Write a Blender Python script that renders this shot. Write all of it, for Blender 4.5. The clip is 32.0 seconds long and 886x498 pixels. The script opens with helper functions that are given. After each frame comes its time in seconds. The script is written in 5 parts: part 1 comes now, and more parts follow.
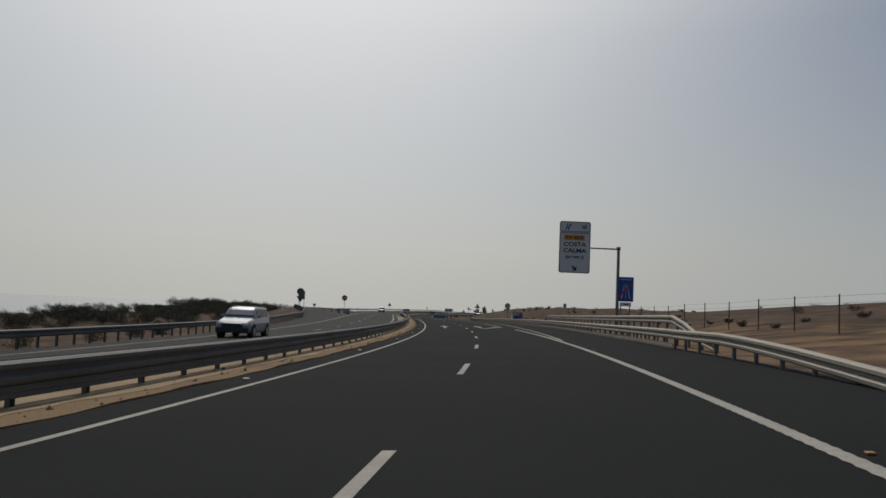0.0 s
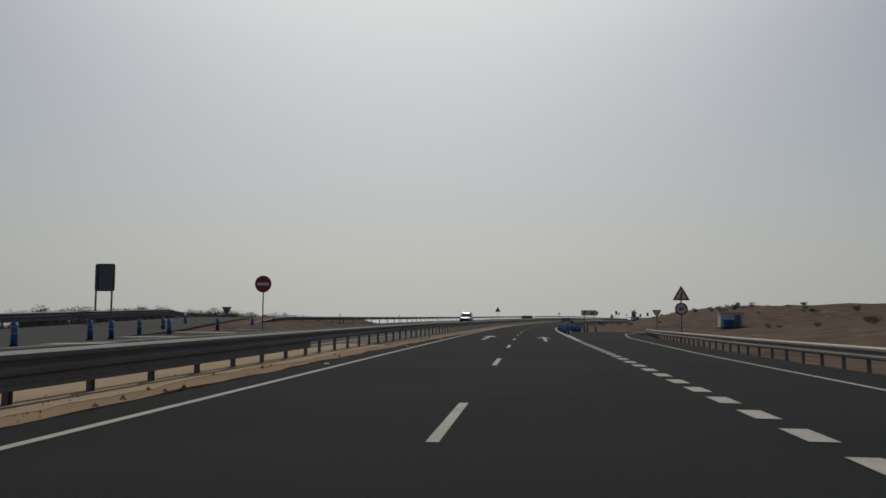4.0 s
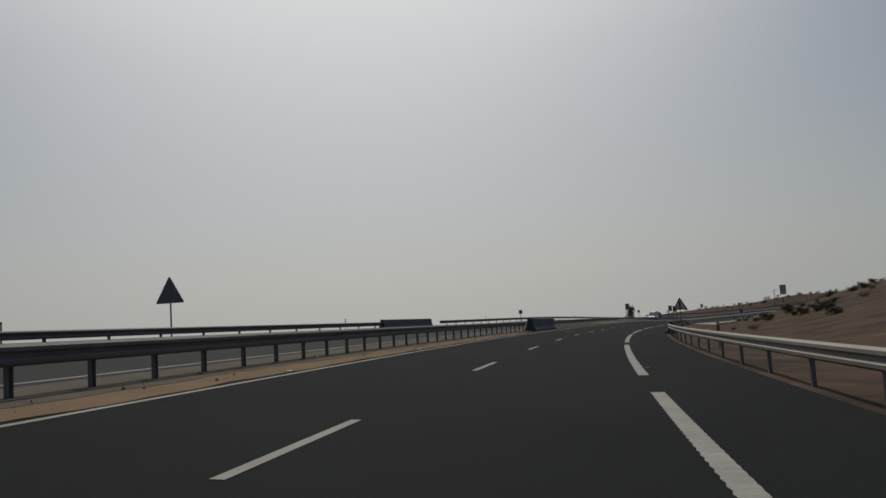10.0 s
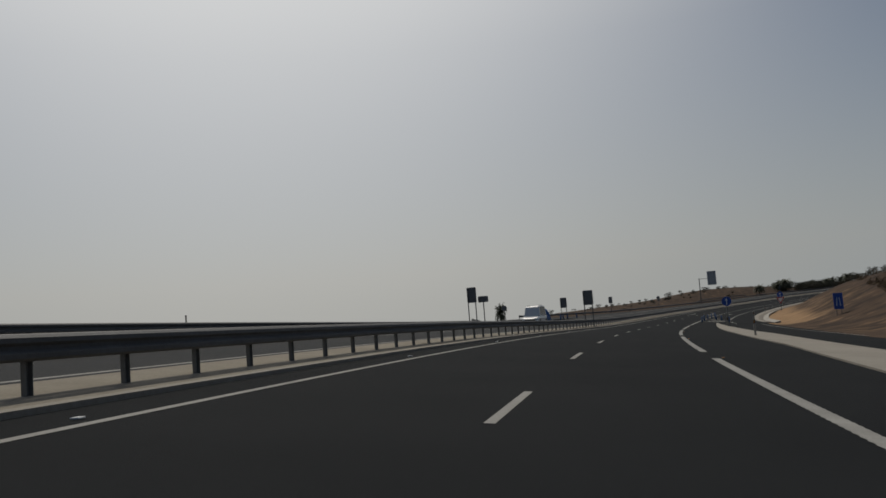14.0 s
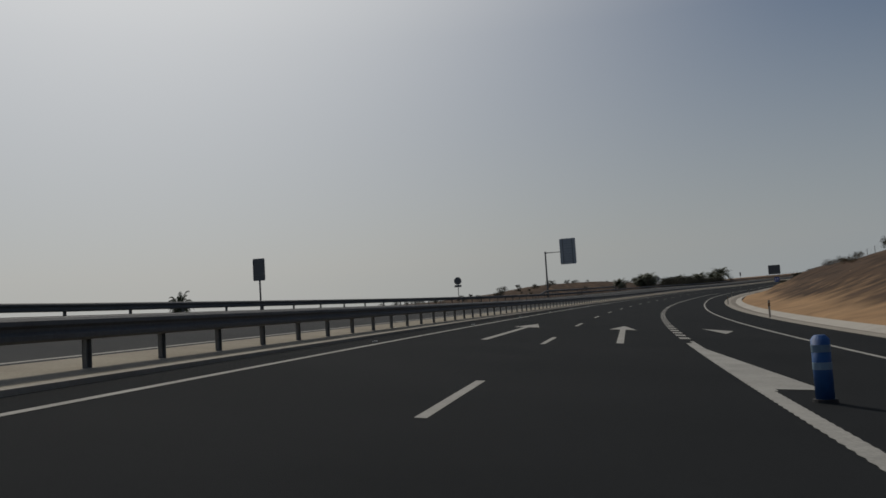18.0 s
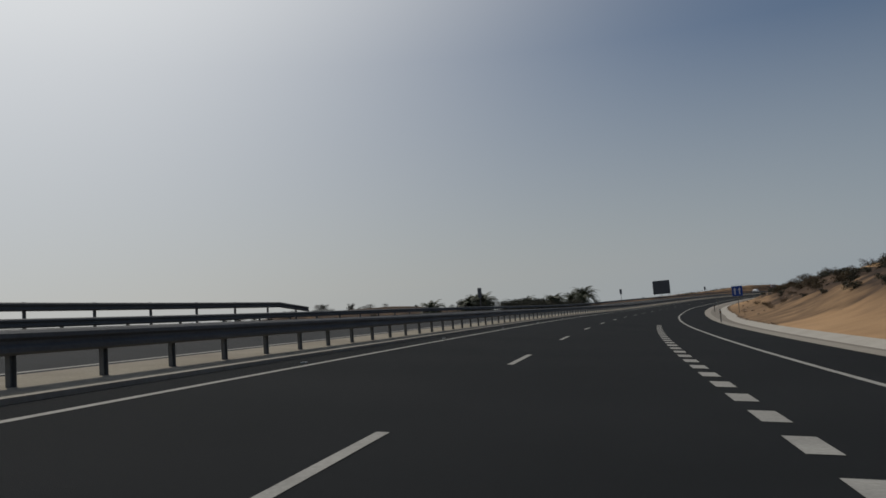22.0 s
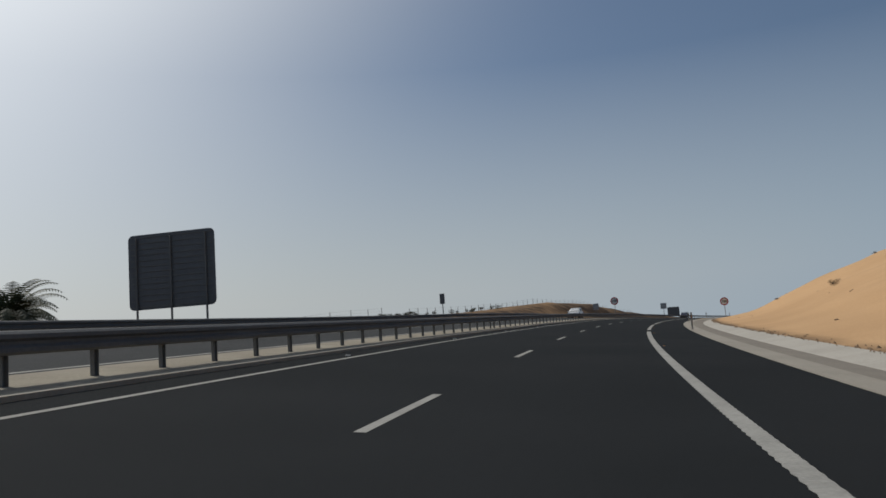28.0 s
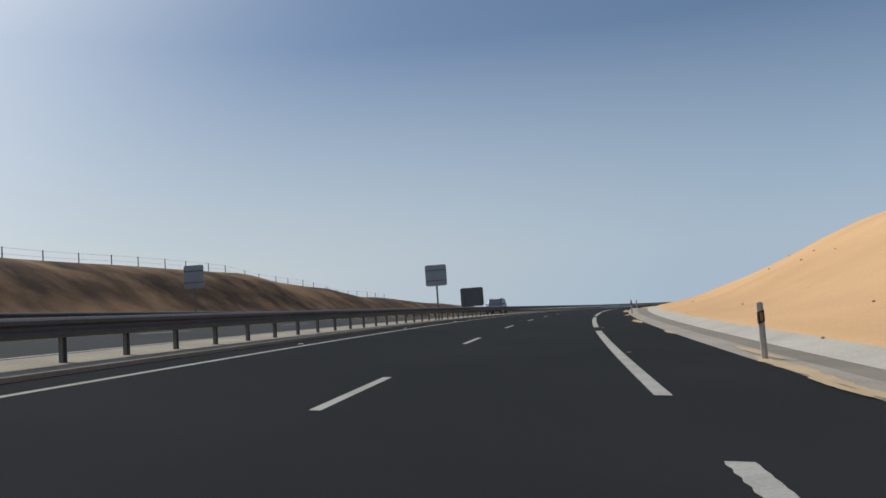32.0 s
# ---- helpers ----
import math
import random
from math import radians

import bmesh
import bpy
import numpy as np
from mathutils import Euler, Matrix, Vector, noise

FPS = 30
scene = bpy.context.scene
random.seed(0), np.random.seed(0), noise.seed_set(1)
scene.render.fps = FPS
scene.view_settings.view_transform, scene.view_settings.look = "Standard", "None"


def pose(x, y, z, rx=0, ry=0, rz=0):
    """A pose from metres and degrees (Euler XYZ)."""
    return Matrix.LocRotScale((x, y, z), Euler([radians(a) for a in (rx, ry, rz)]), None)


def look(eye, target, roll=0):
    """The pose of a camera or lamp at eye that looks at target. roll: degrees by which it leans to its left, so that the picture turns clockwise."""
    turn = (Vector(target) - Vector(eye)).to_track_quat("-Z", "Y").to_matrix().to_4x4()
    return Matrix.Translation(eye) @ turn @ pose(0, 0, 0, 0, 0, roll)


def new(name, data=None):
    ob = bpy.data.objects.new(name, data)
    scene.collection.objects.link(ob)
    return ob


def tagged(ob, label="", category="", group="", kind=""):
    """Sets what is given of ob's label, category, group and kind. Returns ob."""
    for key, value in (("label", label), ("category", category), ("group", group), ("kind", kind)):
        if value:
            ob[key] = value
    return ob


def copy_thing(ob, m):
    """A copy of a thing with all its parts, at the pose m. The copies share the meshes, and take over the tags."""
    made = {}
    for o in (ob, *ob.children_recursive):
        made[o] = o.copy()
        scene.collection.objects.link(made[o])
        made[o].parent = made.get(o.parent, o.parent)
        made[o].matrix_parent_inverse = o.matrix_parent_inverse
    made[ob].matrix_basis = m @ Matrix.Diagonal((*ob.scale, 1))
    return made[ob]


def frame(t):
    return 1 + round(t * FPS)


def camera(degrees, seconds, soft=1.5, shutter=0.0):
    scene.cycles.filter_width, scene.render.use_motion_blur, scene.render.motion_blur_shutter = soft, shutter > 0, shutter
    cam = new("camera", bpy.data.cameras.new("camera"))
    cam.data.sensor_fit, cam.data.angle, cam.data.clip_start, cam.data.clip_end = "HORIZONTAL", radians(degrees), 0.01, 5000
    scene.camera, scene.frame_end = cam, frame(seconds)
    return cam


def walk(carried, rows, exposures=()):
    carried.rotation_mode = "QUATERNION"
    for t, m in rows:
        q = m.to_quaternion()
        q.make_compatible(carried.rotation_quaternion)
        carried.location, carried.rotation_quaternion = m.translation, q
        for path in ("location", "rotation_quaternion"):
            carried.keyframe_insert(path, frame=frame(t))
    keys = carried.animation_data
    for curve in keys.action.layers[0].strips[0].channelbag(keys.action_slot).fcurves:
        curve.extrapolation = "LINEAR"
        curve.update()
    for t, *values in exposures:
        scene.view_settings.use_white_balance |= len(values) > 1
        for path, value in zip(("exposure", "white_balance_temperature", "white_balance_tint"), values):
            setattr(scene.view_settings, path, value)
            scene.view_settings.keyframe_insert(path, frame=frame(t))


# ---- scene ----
cam = camera(56.52, 32.0, soft=1.6)
ROWS = [
    (0.0, pose(1.070, -0.261, 1.143, 94.044, -2.369, 6.132)),
    (0.5, pose(0.756, 15.101, 1.033, 94.126, -2.111, 7.991)),
    (1.0, pose(0.022, 30.246, 0.911, 94.105, -1.886, 9.652)),
    (1.5, pose(-1.120, 45.252, 0.793, 94.091, -1.815, 11.012)),
    (2.0, pose(-2.716, 60.488, 0.682, 94.121, -1.799, 12.286)),
    (2.5, pose(-4.498, 75.559, 0.588, 94.103, -1.559, 13.524)),
    (3.0, pose(-6.444, 90.211, 0.500, 94.109, -1.193, 14.583)),
    (3.5, pose(-8.481, 104.056, 0.411, 94.374, -0.783, 15.213)),
    (4.0, pose(-10.741, 118.228, 0.312, 94.456, -0.272, 15.806)),
    (4.5, pose(-13.258, 133.401, 0.198, 94.322, 0.310, 16.421)),
    (5.0, pose(-15.877, 148.528, 0.079, 94.171, 0.680, 17.007)),
    (5.5, pose(-18.531, 163.648, -0.042, 94.031, 0.877, 17.484)),
    (6.0, pose(-21.147, 178.801, -0.166, 93.941, 1.003, 17.772)),
    (6.5, pose(-23.643, 194.023, -0.296, 93.944, 1.168, 17.784)),
    (7.0, pose(-25.928, 209.347, -0.432, 94.077, 1.468, 17.437)),
    (7.5, pose(-27.919, 224.790, -0.575, 94.302, 1.920, 16.834)),
    (8.0, pose(-29.722, 240.334, -0.721, 94.446, 2.383, 16.326)),
    (8.5, pose(-31.399, 256.126, -0.862, 94.516, 2.635, 15.886)),
    (9.0, pose(-32.916, 271.767, -0.987, 94.621, 2.848, 15.286)),
    (9.5, pose(-34.256, 286.982, -1.087, 94.901, 3.167, 14.472)),
    (10.0, pose(-35.427, 302.814, -1.167, 95.361, 3.472, 13.494)),
    (10.5, pose(-36.449, 319.166, -1.224, 95.676, 3.766, 12.582)),
    (11.0, pose(-37.233, 335.683, -1.270, 95.756, 4.047, 11.850)),
    (11.5, pose(-37.737, 352.065, -1.313, 95.700, 4.267, 11.041)),
    (12.0, pose(-37.869, 368.433, -1.368, 95.637, 4.322, 10.177)),
    (12.5, pose(-37.609, 384.492, -1.433, 95.473, 4.052, 9.107)),
    (13.0, pose(-36.905, 400.842, -1.509, 95.191, 3.877, 8.037)),
    (13.5, pose(-35.637, 417.865, -1.600, 95.156, 4.017, 6.781)),
    (14.0, pose(-33.893, 435.017, -1.701, 95.122, 4.317, 5.306)),
    (14.5, pose(-31.859, 451.548, -1.818, 94.959, 4.511, 3.902)),
    (15.0, pose(-29.412, 467.960, -1.988, 94.673, 4.441, 2.442)),
    (15.5, pose(-26.559, 484.325, -2.216, 94.383, 4.244, 0.948)),
    (16.0, pose(-23.303, 500.712, -2.474, 94.209, 4.068, -0.511)),
    (16.5, pose(-19.659, 517.190, -2.703, 94.199, 3.920, -1.837)),
    (17.0, pose(-15.656, 533.826, -2.852, 94.248, 3.813, -2.955)),
    (17.5, pose(-11.194, 550.964, -2.912, 94.276, 3.677, -4.136)),
    (18.0, pose(-6.461, 567.960, -2.908, 94.322, 3.504, -5.241)),
    (18.5, pose(-1.396, 584.675, -2.878, 94.637, 3.340, -6.837)),
    (19.0, pose(3.942, 601.045, -2.832, 94.731, 3.345, -7.994)),
    (19.5, pose(9.671, 617.159, -2.775, 94.966, 3.442, -9.225)),
    (20.0, pose(15.771, 633.198, -2.695, 95.166, 3.550, -10.470)),
    (20.5, pose(22.335, 649.523, -2.586, 95.416, 3.728, -11.719)),
    (21.0, pose(29.623, 666.189, -2.463, 95.515, 3.956, -13.050)),
    (21.5, pose(36.753, 681.610, -2.323, 95.671, 4.133, -14.276)),
    (22.0, pose(44.162, 696.931, -2.147, 95.795, 4.284, -15.342)),
    (22.5, pose(52.056, 712.342, -1.939, 95.818, 4.371, -16.333)),
    (23.0, pose(60.182, 727.314, -1.717, 95.956, 4.430, -17.334)),
    (23.5, pose(68.272, 741.776, -1.484, 95.999, 4.645, -18.475)),
    (24.0, pose(77.686, 757.555, -1.242, 96.070, 4.829, -19.842)),
    (24.5, pose(87.613, 773.375, -0.987, 96.183, 4.990, -20.963)),
    (25.0, pose(98.130, 789.280, -0.696, 96.339, 4.880, -22.188)),
    (25.5, pose(109.086, 805.062, -0.358, 96.495, 4.587, -23.480)),
    (26.0, pose(120.303, 820.520, 0.018, 96.599, 4.342, -24.821)),
    (26.5, pose(131.584, 835.452, 0.414, 96.639, 4.263, -26.248)),
    (27.0, pose(142.725, 849.650, 0.826, 96.614, 4.193, -27.823)),
    (27.5, pose(154.258, 863.530, 1.259, 96.571, 4.107, -29.436)),
    (28.0, pose(165.605, 876.557, 1.692, 96.525, 3.912, -30.790)),
    (28.5, pose(177.260, 889.351, 2.100, 96.398, 3.648, -32.207)),
    (29.0, pose(188.867, 901.526, 2.473, 96.272, 3.423, -33.576)),
    (29.5, pose(200.523, 913.216, 2.818, 96.111, 3.435, -35.055)),
    (30.0, pose(212.654, 924.902, 3.138, 95.914, 3.686, -37.183)),
    (30.5, pose(225.569, 936.989, 3.445, 95.660, 4.021, -39.789)),
    (31.0, pose(238.180, 948.248, 3.700, 95.262, 4.263, -42.030)),
    (31.5, pose(250.154, 958.445, 3.908, 94.898, 4.252, -43.335)),
    (32.0, pose(263.023, 968.917, 4.091, 94.542, 3.987, -44.355)),
]
walk(cam, ROWS, [(0.0, -0.15, 6520, 10), (4.0, -0.22, 6520, 10), (8.0, -0.28, 6500, 10), (11.0, -0.37, 6490, 10), (14.0, -0.42, 6470, 10), (20.0, -0.34, 6380, 10), (26.0, 0.02, 6260, 9), (30.0, 0.32, 6150, 9), (32.0, 0.54, 6060, 9)])

# alignment of the road: curvature (1/km), gradient and crossfall (per cent) every 60 m
CURVE = [-1.953, -1.915, -1.133, -0.154, 0.504, 0.851, 1.387, 1.345, 1.277, 1.452, 1.069, 1.341, 1.227, 1.305, 1.210, 1.062, 1.291, 1.311, 1.300, 1.279, 1.259, 1.260, 1.260, 1.260, 1.260, 1.260, 1.261, 1.261, 1.261, 1.261]
GRADE = [-0.186, -0.754, -0.558, -0.728, -0.820, -0.691, -0.296, -0.488, -0.592, -1.524, -0.070, 0.391, 0.814, 1.392, 1.399, 2.019, 2.448, 2.073, 1.290, 0.337, -0.2, -0.6, -0.8, -0.9, -0.9, -0.9, -0.9, -0.9, -0.9, -0.9]
BANK = [-5.664, -4.965, -2.601, 1.180, 2.703, 4.918, 6.283, 7.530, 9.389, 8.180, 7.796, 8.200, 8.467, 9.375, 11.011, 9.199, 9.161, 8.324, 9.209, 6.802, 3.4, 1.2, .3, 0, 0, 0, 0, 0, 0, 0]

HAZE_LOW, HAZE_HIGH, HAZE_SUN, HAZE_AWAY, GLOW = .86, .03, (10.2, 10.15, 9.75), (6.6, 7.8, 9.2), (20.6, 20.7, 20.4)
SKY_STRENGTH, SUN_POWER = 0.049, 2.5
STEP, S_MIN, S_MAX = 2.0, -40.0, 1748.0


def _interp_nodes(s, nodes):
    """Smooth value at s of nodes that lie 60 m apart from -40 m on."""
    u = (s - S_MIN) / 60.0
    k = min(max(int(math.floor(u)), 0), len(nodes) - 2)
    f = u - k
    w = (-.5 * f + f * f - .5 * f ** 3, 1 - 2.5 * f * f + 1.5 * f ** 3, .5 * f + 2 * f * f - 1.5 * f ** 3, -.5 * f * f + .5 * f ** 3)
    return sum(c * nodes[min(max(k - 1 + j, 0), len(nodes) - 1)] for j, c in enumerate(w))


def _alignment():
    n = int((S_MAX - S_MIN) / STEP) + 1
    s = [S_MIN + STEP * i for i in range(n)]
    kap = [_interp_nodes(v, CURVE) * 1e-3 for v in s]
    gr = [_interp_nodes(v, GRADE) * 1e-2 for v in s]
    bk = [_interp_nodes(v, BANK) * 1e-2 for v in s]

    def cum(a):
        out = [0.0]
        for i in range(1, n):
            out.append(out[-1] + (a[i] + a[i - 1]) / 2 * STEP)
        return out
    i0 = int(-S_MIN / STEP)
    psi = cum(kap)
    psi = [v - psi[i0] for v in psi]
    x, y, z = cum([math.sin(v) for v in psi]), cum([math.cos(v) for v in psi]), cum(gr)
    return psi, [v - x[i0] for v in x], [v - y[i0] for v in y], [v - z[i0] for v in z], gr, bk


PSI, RX, RY, RZ, GR, BK = _alignment()


def _at(a, s):
    u = (s - S_MIN) / STEP
    k = min(max(int(u), 0), len(a) - 2)
    f = u - k
    return a[k] * (1 - f) + a[k + 1] * f


def P(s, n, z=0.0):
    """The point s metres along the road, n metres to the right of the lane line, z above the carriageway's plane."""
    ps = _at(PSI, s)
    return Vector((_at(RX, s) + n * math.cos(ps), _at(RY, s) - n * math.sin(ps), _at(RZ, s) - n * _at(BK, s) + z))


def heading(s):
    """Degrees for rz so that local +y runs along the road."""
    return -math.degrees(_at(PSI, s))


def stand(s, n, z=0.0, turn=0.0):
    p = P(s, n, z)
    return pose(p.x, p.y, p.z, 0, 0, heading(s) + turn)


def lerp(nodes, s):
    """Value at s on a line through (s, value) nodes."""
    if s <= nodes[0][0]:
        return nodes[0][1]
    for (a, u), (b, v) in zip(nodes, nodes[1:]):
        if s <= b:
            return u + (v - u) * (s - a) / (b - a)
    return nodes[-1][1]


def PG(s, n, h=0.0):
    """Like P, but the crossfall ends beside the carriageways."""
    ps, nb = _at(PSI, s), min(max(n, -24.0), 14.0)
    return Vector((_at(RX, s) + n * math.cos(ps), _at(RY, s) - n * math.sin(ps), _at(RZ, s) - nb * _at(BK, s) + h))


# ---- light ----
SUN_AZ, SUN_EL = -18.0, 46.0
world = bpy.data.worlds.new("world")
scene.world = world
world.use_nodes = True
nt = world.node_tree
coord, sep, com = nt.nodes.new("ShaderNodeTexCoord"), nt.nodes.new("ShaderNodeSeparateXYZ"), nt.nodes.new("ShaderNodeCombineXYZ")
top = nt.nodes.new("ShaderNodeMath")
top.operation, top.inputs[1].default_value = 'MAXIMUM', 0.06
sky = nt.nodes.new("ShaderNodeTexSky")
sky.sky_type, sky.sun_disc = 'NISHITA', False
sky.sun_elevation, sky.sun_rotation = radians(SUN_EL), radians(SUN_AZ)
sky.dust_density, sky.air_density, sky.ozone_density = 1.5, 1.1, 3.0
nt.links.new(coord.outputs["Generated"], sep.inputs[0])
nt.links.new(sep.outputs[2], top.inputs[0])
nt.links.new(sep.outputs[0], com.inputs[0])
nt.links.new(sep.outputs[1], com.inputs[1])
nt.links.new(top.outputs[0], com.inputs[2])
nt.links.new(com.outputs[0], sky.inputs[0])
# thin sea haze: pale near the horizon, gone higher up
fade = nt.nodes.new("ShaderNodeMapRange")
fade.inputs[1].default_value, fade.inputs[2].default_value = 0.0, 0.32
fade.inputs[3].default_value, fade.inputs[4].default_value = HAZE_LOW, HAZE_HIGH
nt.links.new(top.outputs[0], fade.inputs[0])
# and whiter the nearer to the sun
_e, _a = radians(SUN_EL), radians(SUN_AZ)
TO_SUN = (math.sin(_a) * math.cos(_e), math.cos(_a) * math.cos(_e), math.sin(_e))
dot, round_sun, near = nt.nodes.new("ShaderNodeVectorMath"), nt.nodes.new("ShaderNodeMapRange"), nt.nodes.new("ShaderNodeMath")
veil, rest, most = nt.nodes.new("ShaderNodeMath"), nt.nodes.new("ShaderNodeMath"), nt.nodes.new("ShaderNodeMath")
dot.operation, near.operation, veil.operation, rest.operation, most.operation = 'DOT_PRODUCT', 'POWER', 'SUBTRACT', 'MULTIPLY', 'ADD'
dot.inputs[1].default_value = TO_SUN
round_sun.interpolation_type = 'SMOOTHSTEP'
round_sun.inputs[1].default_value, round_sun.inputs[2].default_value = .5, 1.0
round_sun.inputs[3].default_value, round_sun.inputs[4].default_value = 0.0, .97
near.inputs[1].default_value = 1.75
nt.links.new(coord.outputs["Generated"], dot.inputs[0])
nt.links.new(dot.outputs["Value"], round_sun.inputs[0])
nt.links.new(round_sun.outputs[0], near.inputs[0])
# both veils together: near + fade * (1 - near)
veil.inputs[0].default_value = 1.0
nt.links.new(near.outputs[0], veil.inputs[1])
nt.links.new(veil.outputs[0], rest.inputs[0])
nt.links.new(fade.outputs[0], rest.inputs[1])
nt.links.new(near.outputs[0], most.inputs[0])
nt.links.new(rest.outputs[0], most.inputs[1])
mixs = nt.nodes.new("ShaderNodeMix")
tint = nt.nodes.new("ShaderNodeMix")
tint.data_type = 'RGBA'
tint.inputs[7].default_value = (*GLOW, 1)
nt.links.new(near.outputs[0], tint.inputs[0])
# the haze is bluer away from the sun
side, haze = nt.nodes.new("ShaderNodeMapRange"), nt.nodes.new("ShaderNodeMix")
side.inputs[1].default_value, side.inputs[2].default_value = .16, .72
haze.data_type = 'RGBA'
haze.inputs[6].default_value, haze.inputs[7].default_value = (*HAZE_AWAY, 1), (*HAZE_SUN, 1)
nt.links.new(dot.outputs["Value"], side.inputs[0])
nt.links.new(side.outputs[0], haze.inputs[0])
nt.links.new(haze.outputs[2], tint.inputs[6])
mixs.data_type = 'RGBA'
nt.links.new(tint.outputs[2], mixs.inputs[7])
nt.links.new(most.outputs[0], mixs.inputs[0])
nt.links.new(sky.outputs[0], mixs.inputs[6])
nt.links.new(mixs.outputs[2], nt.nodes["Background"].inputs[0])
nt.nodes["Background"].inputs[1].default_value = SKY_STRENGTH
sun = new("sun", bpy.data.lights.new("sun", 'SUN'))
sun.data.energy, sun.data.angle, sun.data.color = SUN_POWER, radians(0.8), (1, .93, .82)
sun.matrix_world = look((0, 0, 0), tuple(-v for v in TO_SUN))


# ---- materials ----
def surface(name, col, rough=.8, metal=0.0, col2=None, grain=30.0, stain=.6, mix=.5, bump=0.0, bump_scale=60.0, spec=.5, per_object=0.0):
    """A procedural material: two colours mixed by a coarse stain and a fine grain, with fine relief."""
    m = bpy.data.materials.new(name)
    m.use_nodes = True
    t = m.node_tree
    b = t.nodes["Principled BSDF"]
    b.inputs["Roughness"].default_value, b.inputs["Metallic"].default_value = rough, metal
    b.inputs["Specular IOR Level"].default_value = spec
    c = t.nodes.new("ShaderNodeTexCoord")
    n1, n2 = t.nodes.new("ShaderNodeTexNoise"), t.nodes.new("ShaderNodeTexNoise")
    n1.inputs["Scale"].default_value, n2.inputs["Scale"].default_value = stain, grain
    n1.inputs["Detail"].default_value, n2.inputs["Detail"].default_value = 5, 4
    t.links.new(c.outputs["Object"], n1.inputs["Vector"])
    t.links.new(c.outputs["Object"], n2.inputs["Vector"])
    add = t.nodes.new("ShaderNodeMath")
    add.operation = 'ADD'
    t.links.new(n1.outputs[0], add.inputs[0])
    t.links.new(n2.outputs[0], add.inputs[1])
    r = t.nodes.new("ShaderNodeMapRange")
    r.inputs[1].default_value, r.inputs[2].default_value = .7, 1.3
    r.inputs[3].default_value, r.inputs[4].default_value = 0.0, mix
    t.links.new(add.outputs[0], r.inputs[0])
    x = t.nodes.new("ShaderNodeMix")
    x.data_type = 'RGBA'
    x.inputs[6].default_value, x.inputs[7].default_value = (*col, 1), (*(col2 or [v * .6 for v in col]), 1)
    t.links.new(r.outputs[0], x.inputs[0])
    out = x.outputs[2]
    if per_object:
        oi, hs = t.nodes.new("ShaderNodeObjectInfo"), t.nodes.new("ShaderNodeHueSaturation")
        mr = t.nodes.new("ShaderNodeMapRange")
        mr.inputs[3].default_value, mr.inputs[4].default_value = 1 - per_object, 1 + per_object
        t.links.new(oi.outputs["Random"], mr.inputs[0])
        t.links.new(mr.outputs[0], hs.inputs["Value"])
        t.links.new(out, hs.inputs["Color"])
        out = hs.outputs[0]
    t.links.new(out, b.inputs["Base Color"])
    if bump:
        n3, bp = t.nodes.new("ShaderNodeTexNoise"), t.nodes.new("ShaderNodeBump")
        n3.inputs["Scale"].default_value, n3.inputs["Detail"].default_value = bump_scale, 5
        t.links.new(c.outputs["Object"], n3.inputs["Vector"])
        bp.inputs["Strength"].default_value, bp.inputs["Distance"].default_value = bump, .03
        t.links.new(n3.outputs[0], bp.inputs["Height"])
        t.links.new(bp.outputs[0], b.inputs["Normal"])
    return m


M_ASPH = surface("asphalt", (.0186, .0203, .0216), .9, 0, (.0292, .031, .0326), 90, .25, .7, .5, 130, .025)
M_ASPH2 = surface("asphalt_older", (.048, .05, .051), .95, 0, (.068, .068, .068), 90, .3, .7, .5, 130, .05)
M_PAINT = surface("road_paint", (.36, .35, .32), .8, 0, (.21, .203, .185), 25, 1.3, .7, .2, 80, .1)
M_CONC = surface("concrete", (.31, .28, .23), .9, 0, (.22, .195, .157), 12, .5, .8, .4, 30)
# channel darkened and kerb lightened in colour, as their slopes catch the sun
M_CHANNEL = surface("concrete_shaded", (.23, .2, .16), .95, 0, (.15, .13, .105), 9, .5, .9, .4, 26)
M_CONC2 = surface("concrete_sunlit", (.4, .37, .32), .9, 0, (.29, .265, .225), 12, .6, .8, .4, 30)
# parapet concrete with the shade of the median wall put into its colour
M_CONC_SHADE = surface("concrete_barrier", (.115, .117, .118), .9, 0, (.065, .066, .067), 6, .5, .8, .4, 25)
# one steel in two tones, shade and sunlight put into the colour
M_STEEL_SHADE = surface("galvanised_steel_shaded", (.14, .14, .14), .7, .2, (.09, .09, .087), 14, .8, .7, .15, 40, .2)
M_STEEL_SUNLIT = surface("galvanised_steel_sunlit", (.26, .24, .205), .65, .15, (.18, .165, .14), 14, .8, .7, .15, 40, .2)
M_POST = surface("post_steel", (.21, .21, .2), .75, .2, (.13, .125, .115), 14, 2, .7, .15, 40, .2)
M_BACK = surface("sign_back", (.16, .165, .17), .55, .5, (.1, .1, .1), 8, 1.5, .6)
M_PALEBACK = surface("sign_back_aluminium", (.34, .36, .38), .45, .5, (.26, .27, .28), 8, 1.5, .6)
M_SIGNW = surface("sign_white", (.72, .72, .7), .4, 0, (.6, .6, .58), 8, 1.5, .5)
M_BLACK = surface("sign_black", (.012, .012, .014), .5, 0, (.03, .03, .03), 8, 2, .5)
M_RED = surface("sign_red", (.42, .02, .02), .45, 0, (.3, .02, .02), 8, 1.5, .5)
M_BLUE = surface("sign_blue", (.01, .07, .36), .45, 0, (.01, .05, .26), 8, 1.5, .5)
M_ORANGE = surface("sign_orange", (.75, .33, .03), .5, 0, (.6, .26, .03), 8, 1.5, .5)
M_BOLL = surface("bollard_blue", (.012, .085, .26), .6, 0, (.008, .055, .18), 6, 3, .7, per_object=.2)
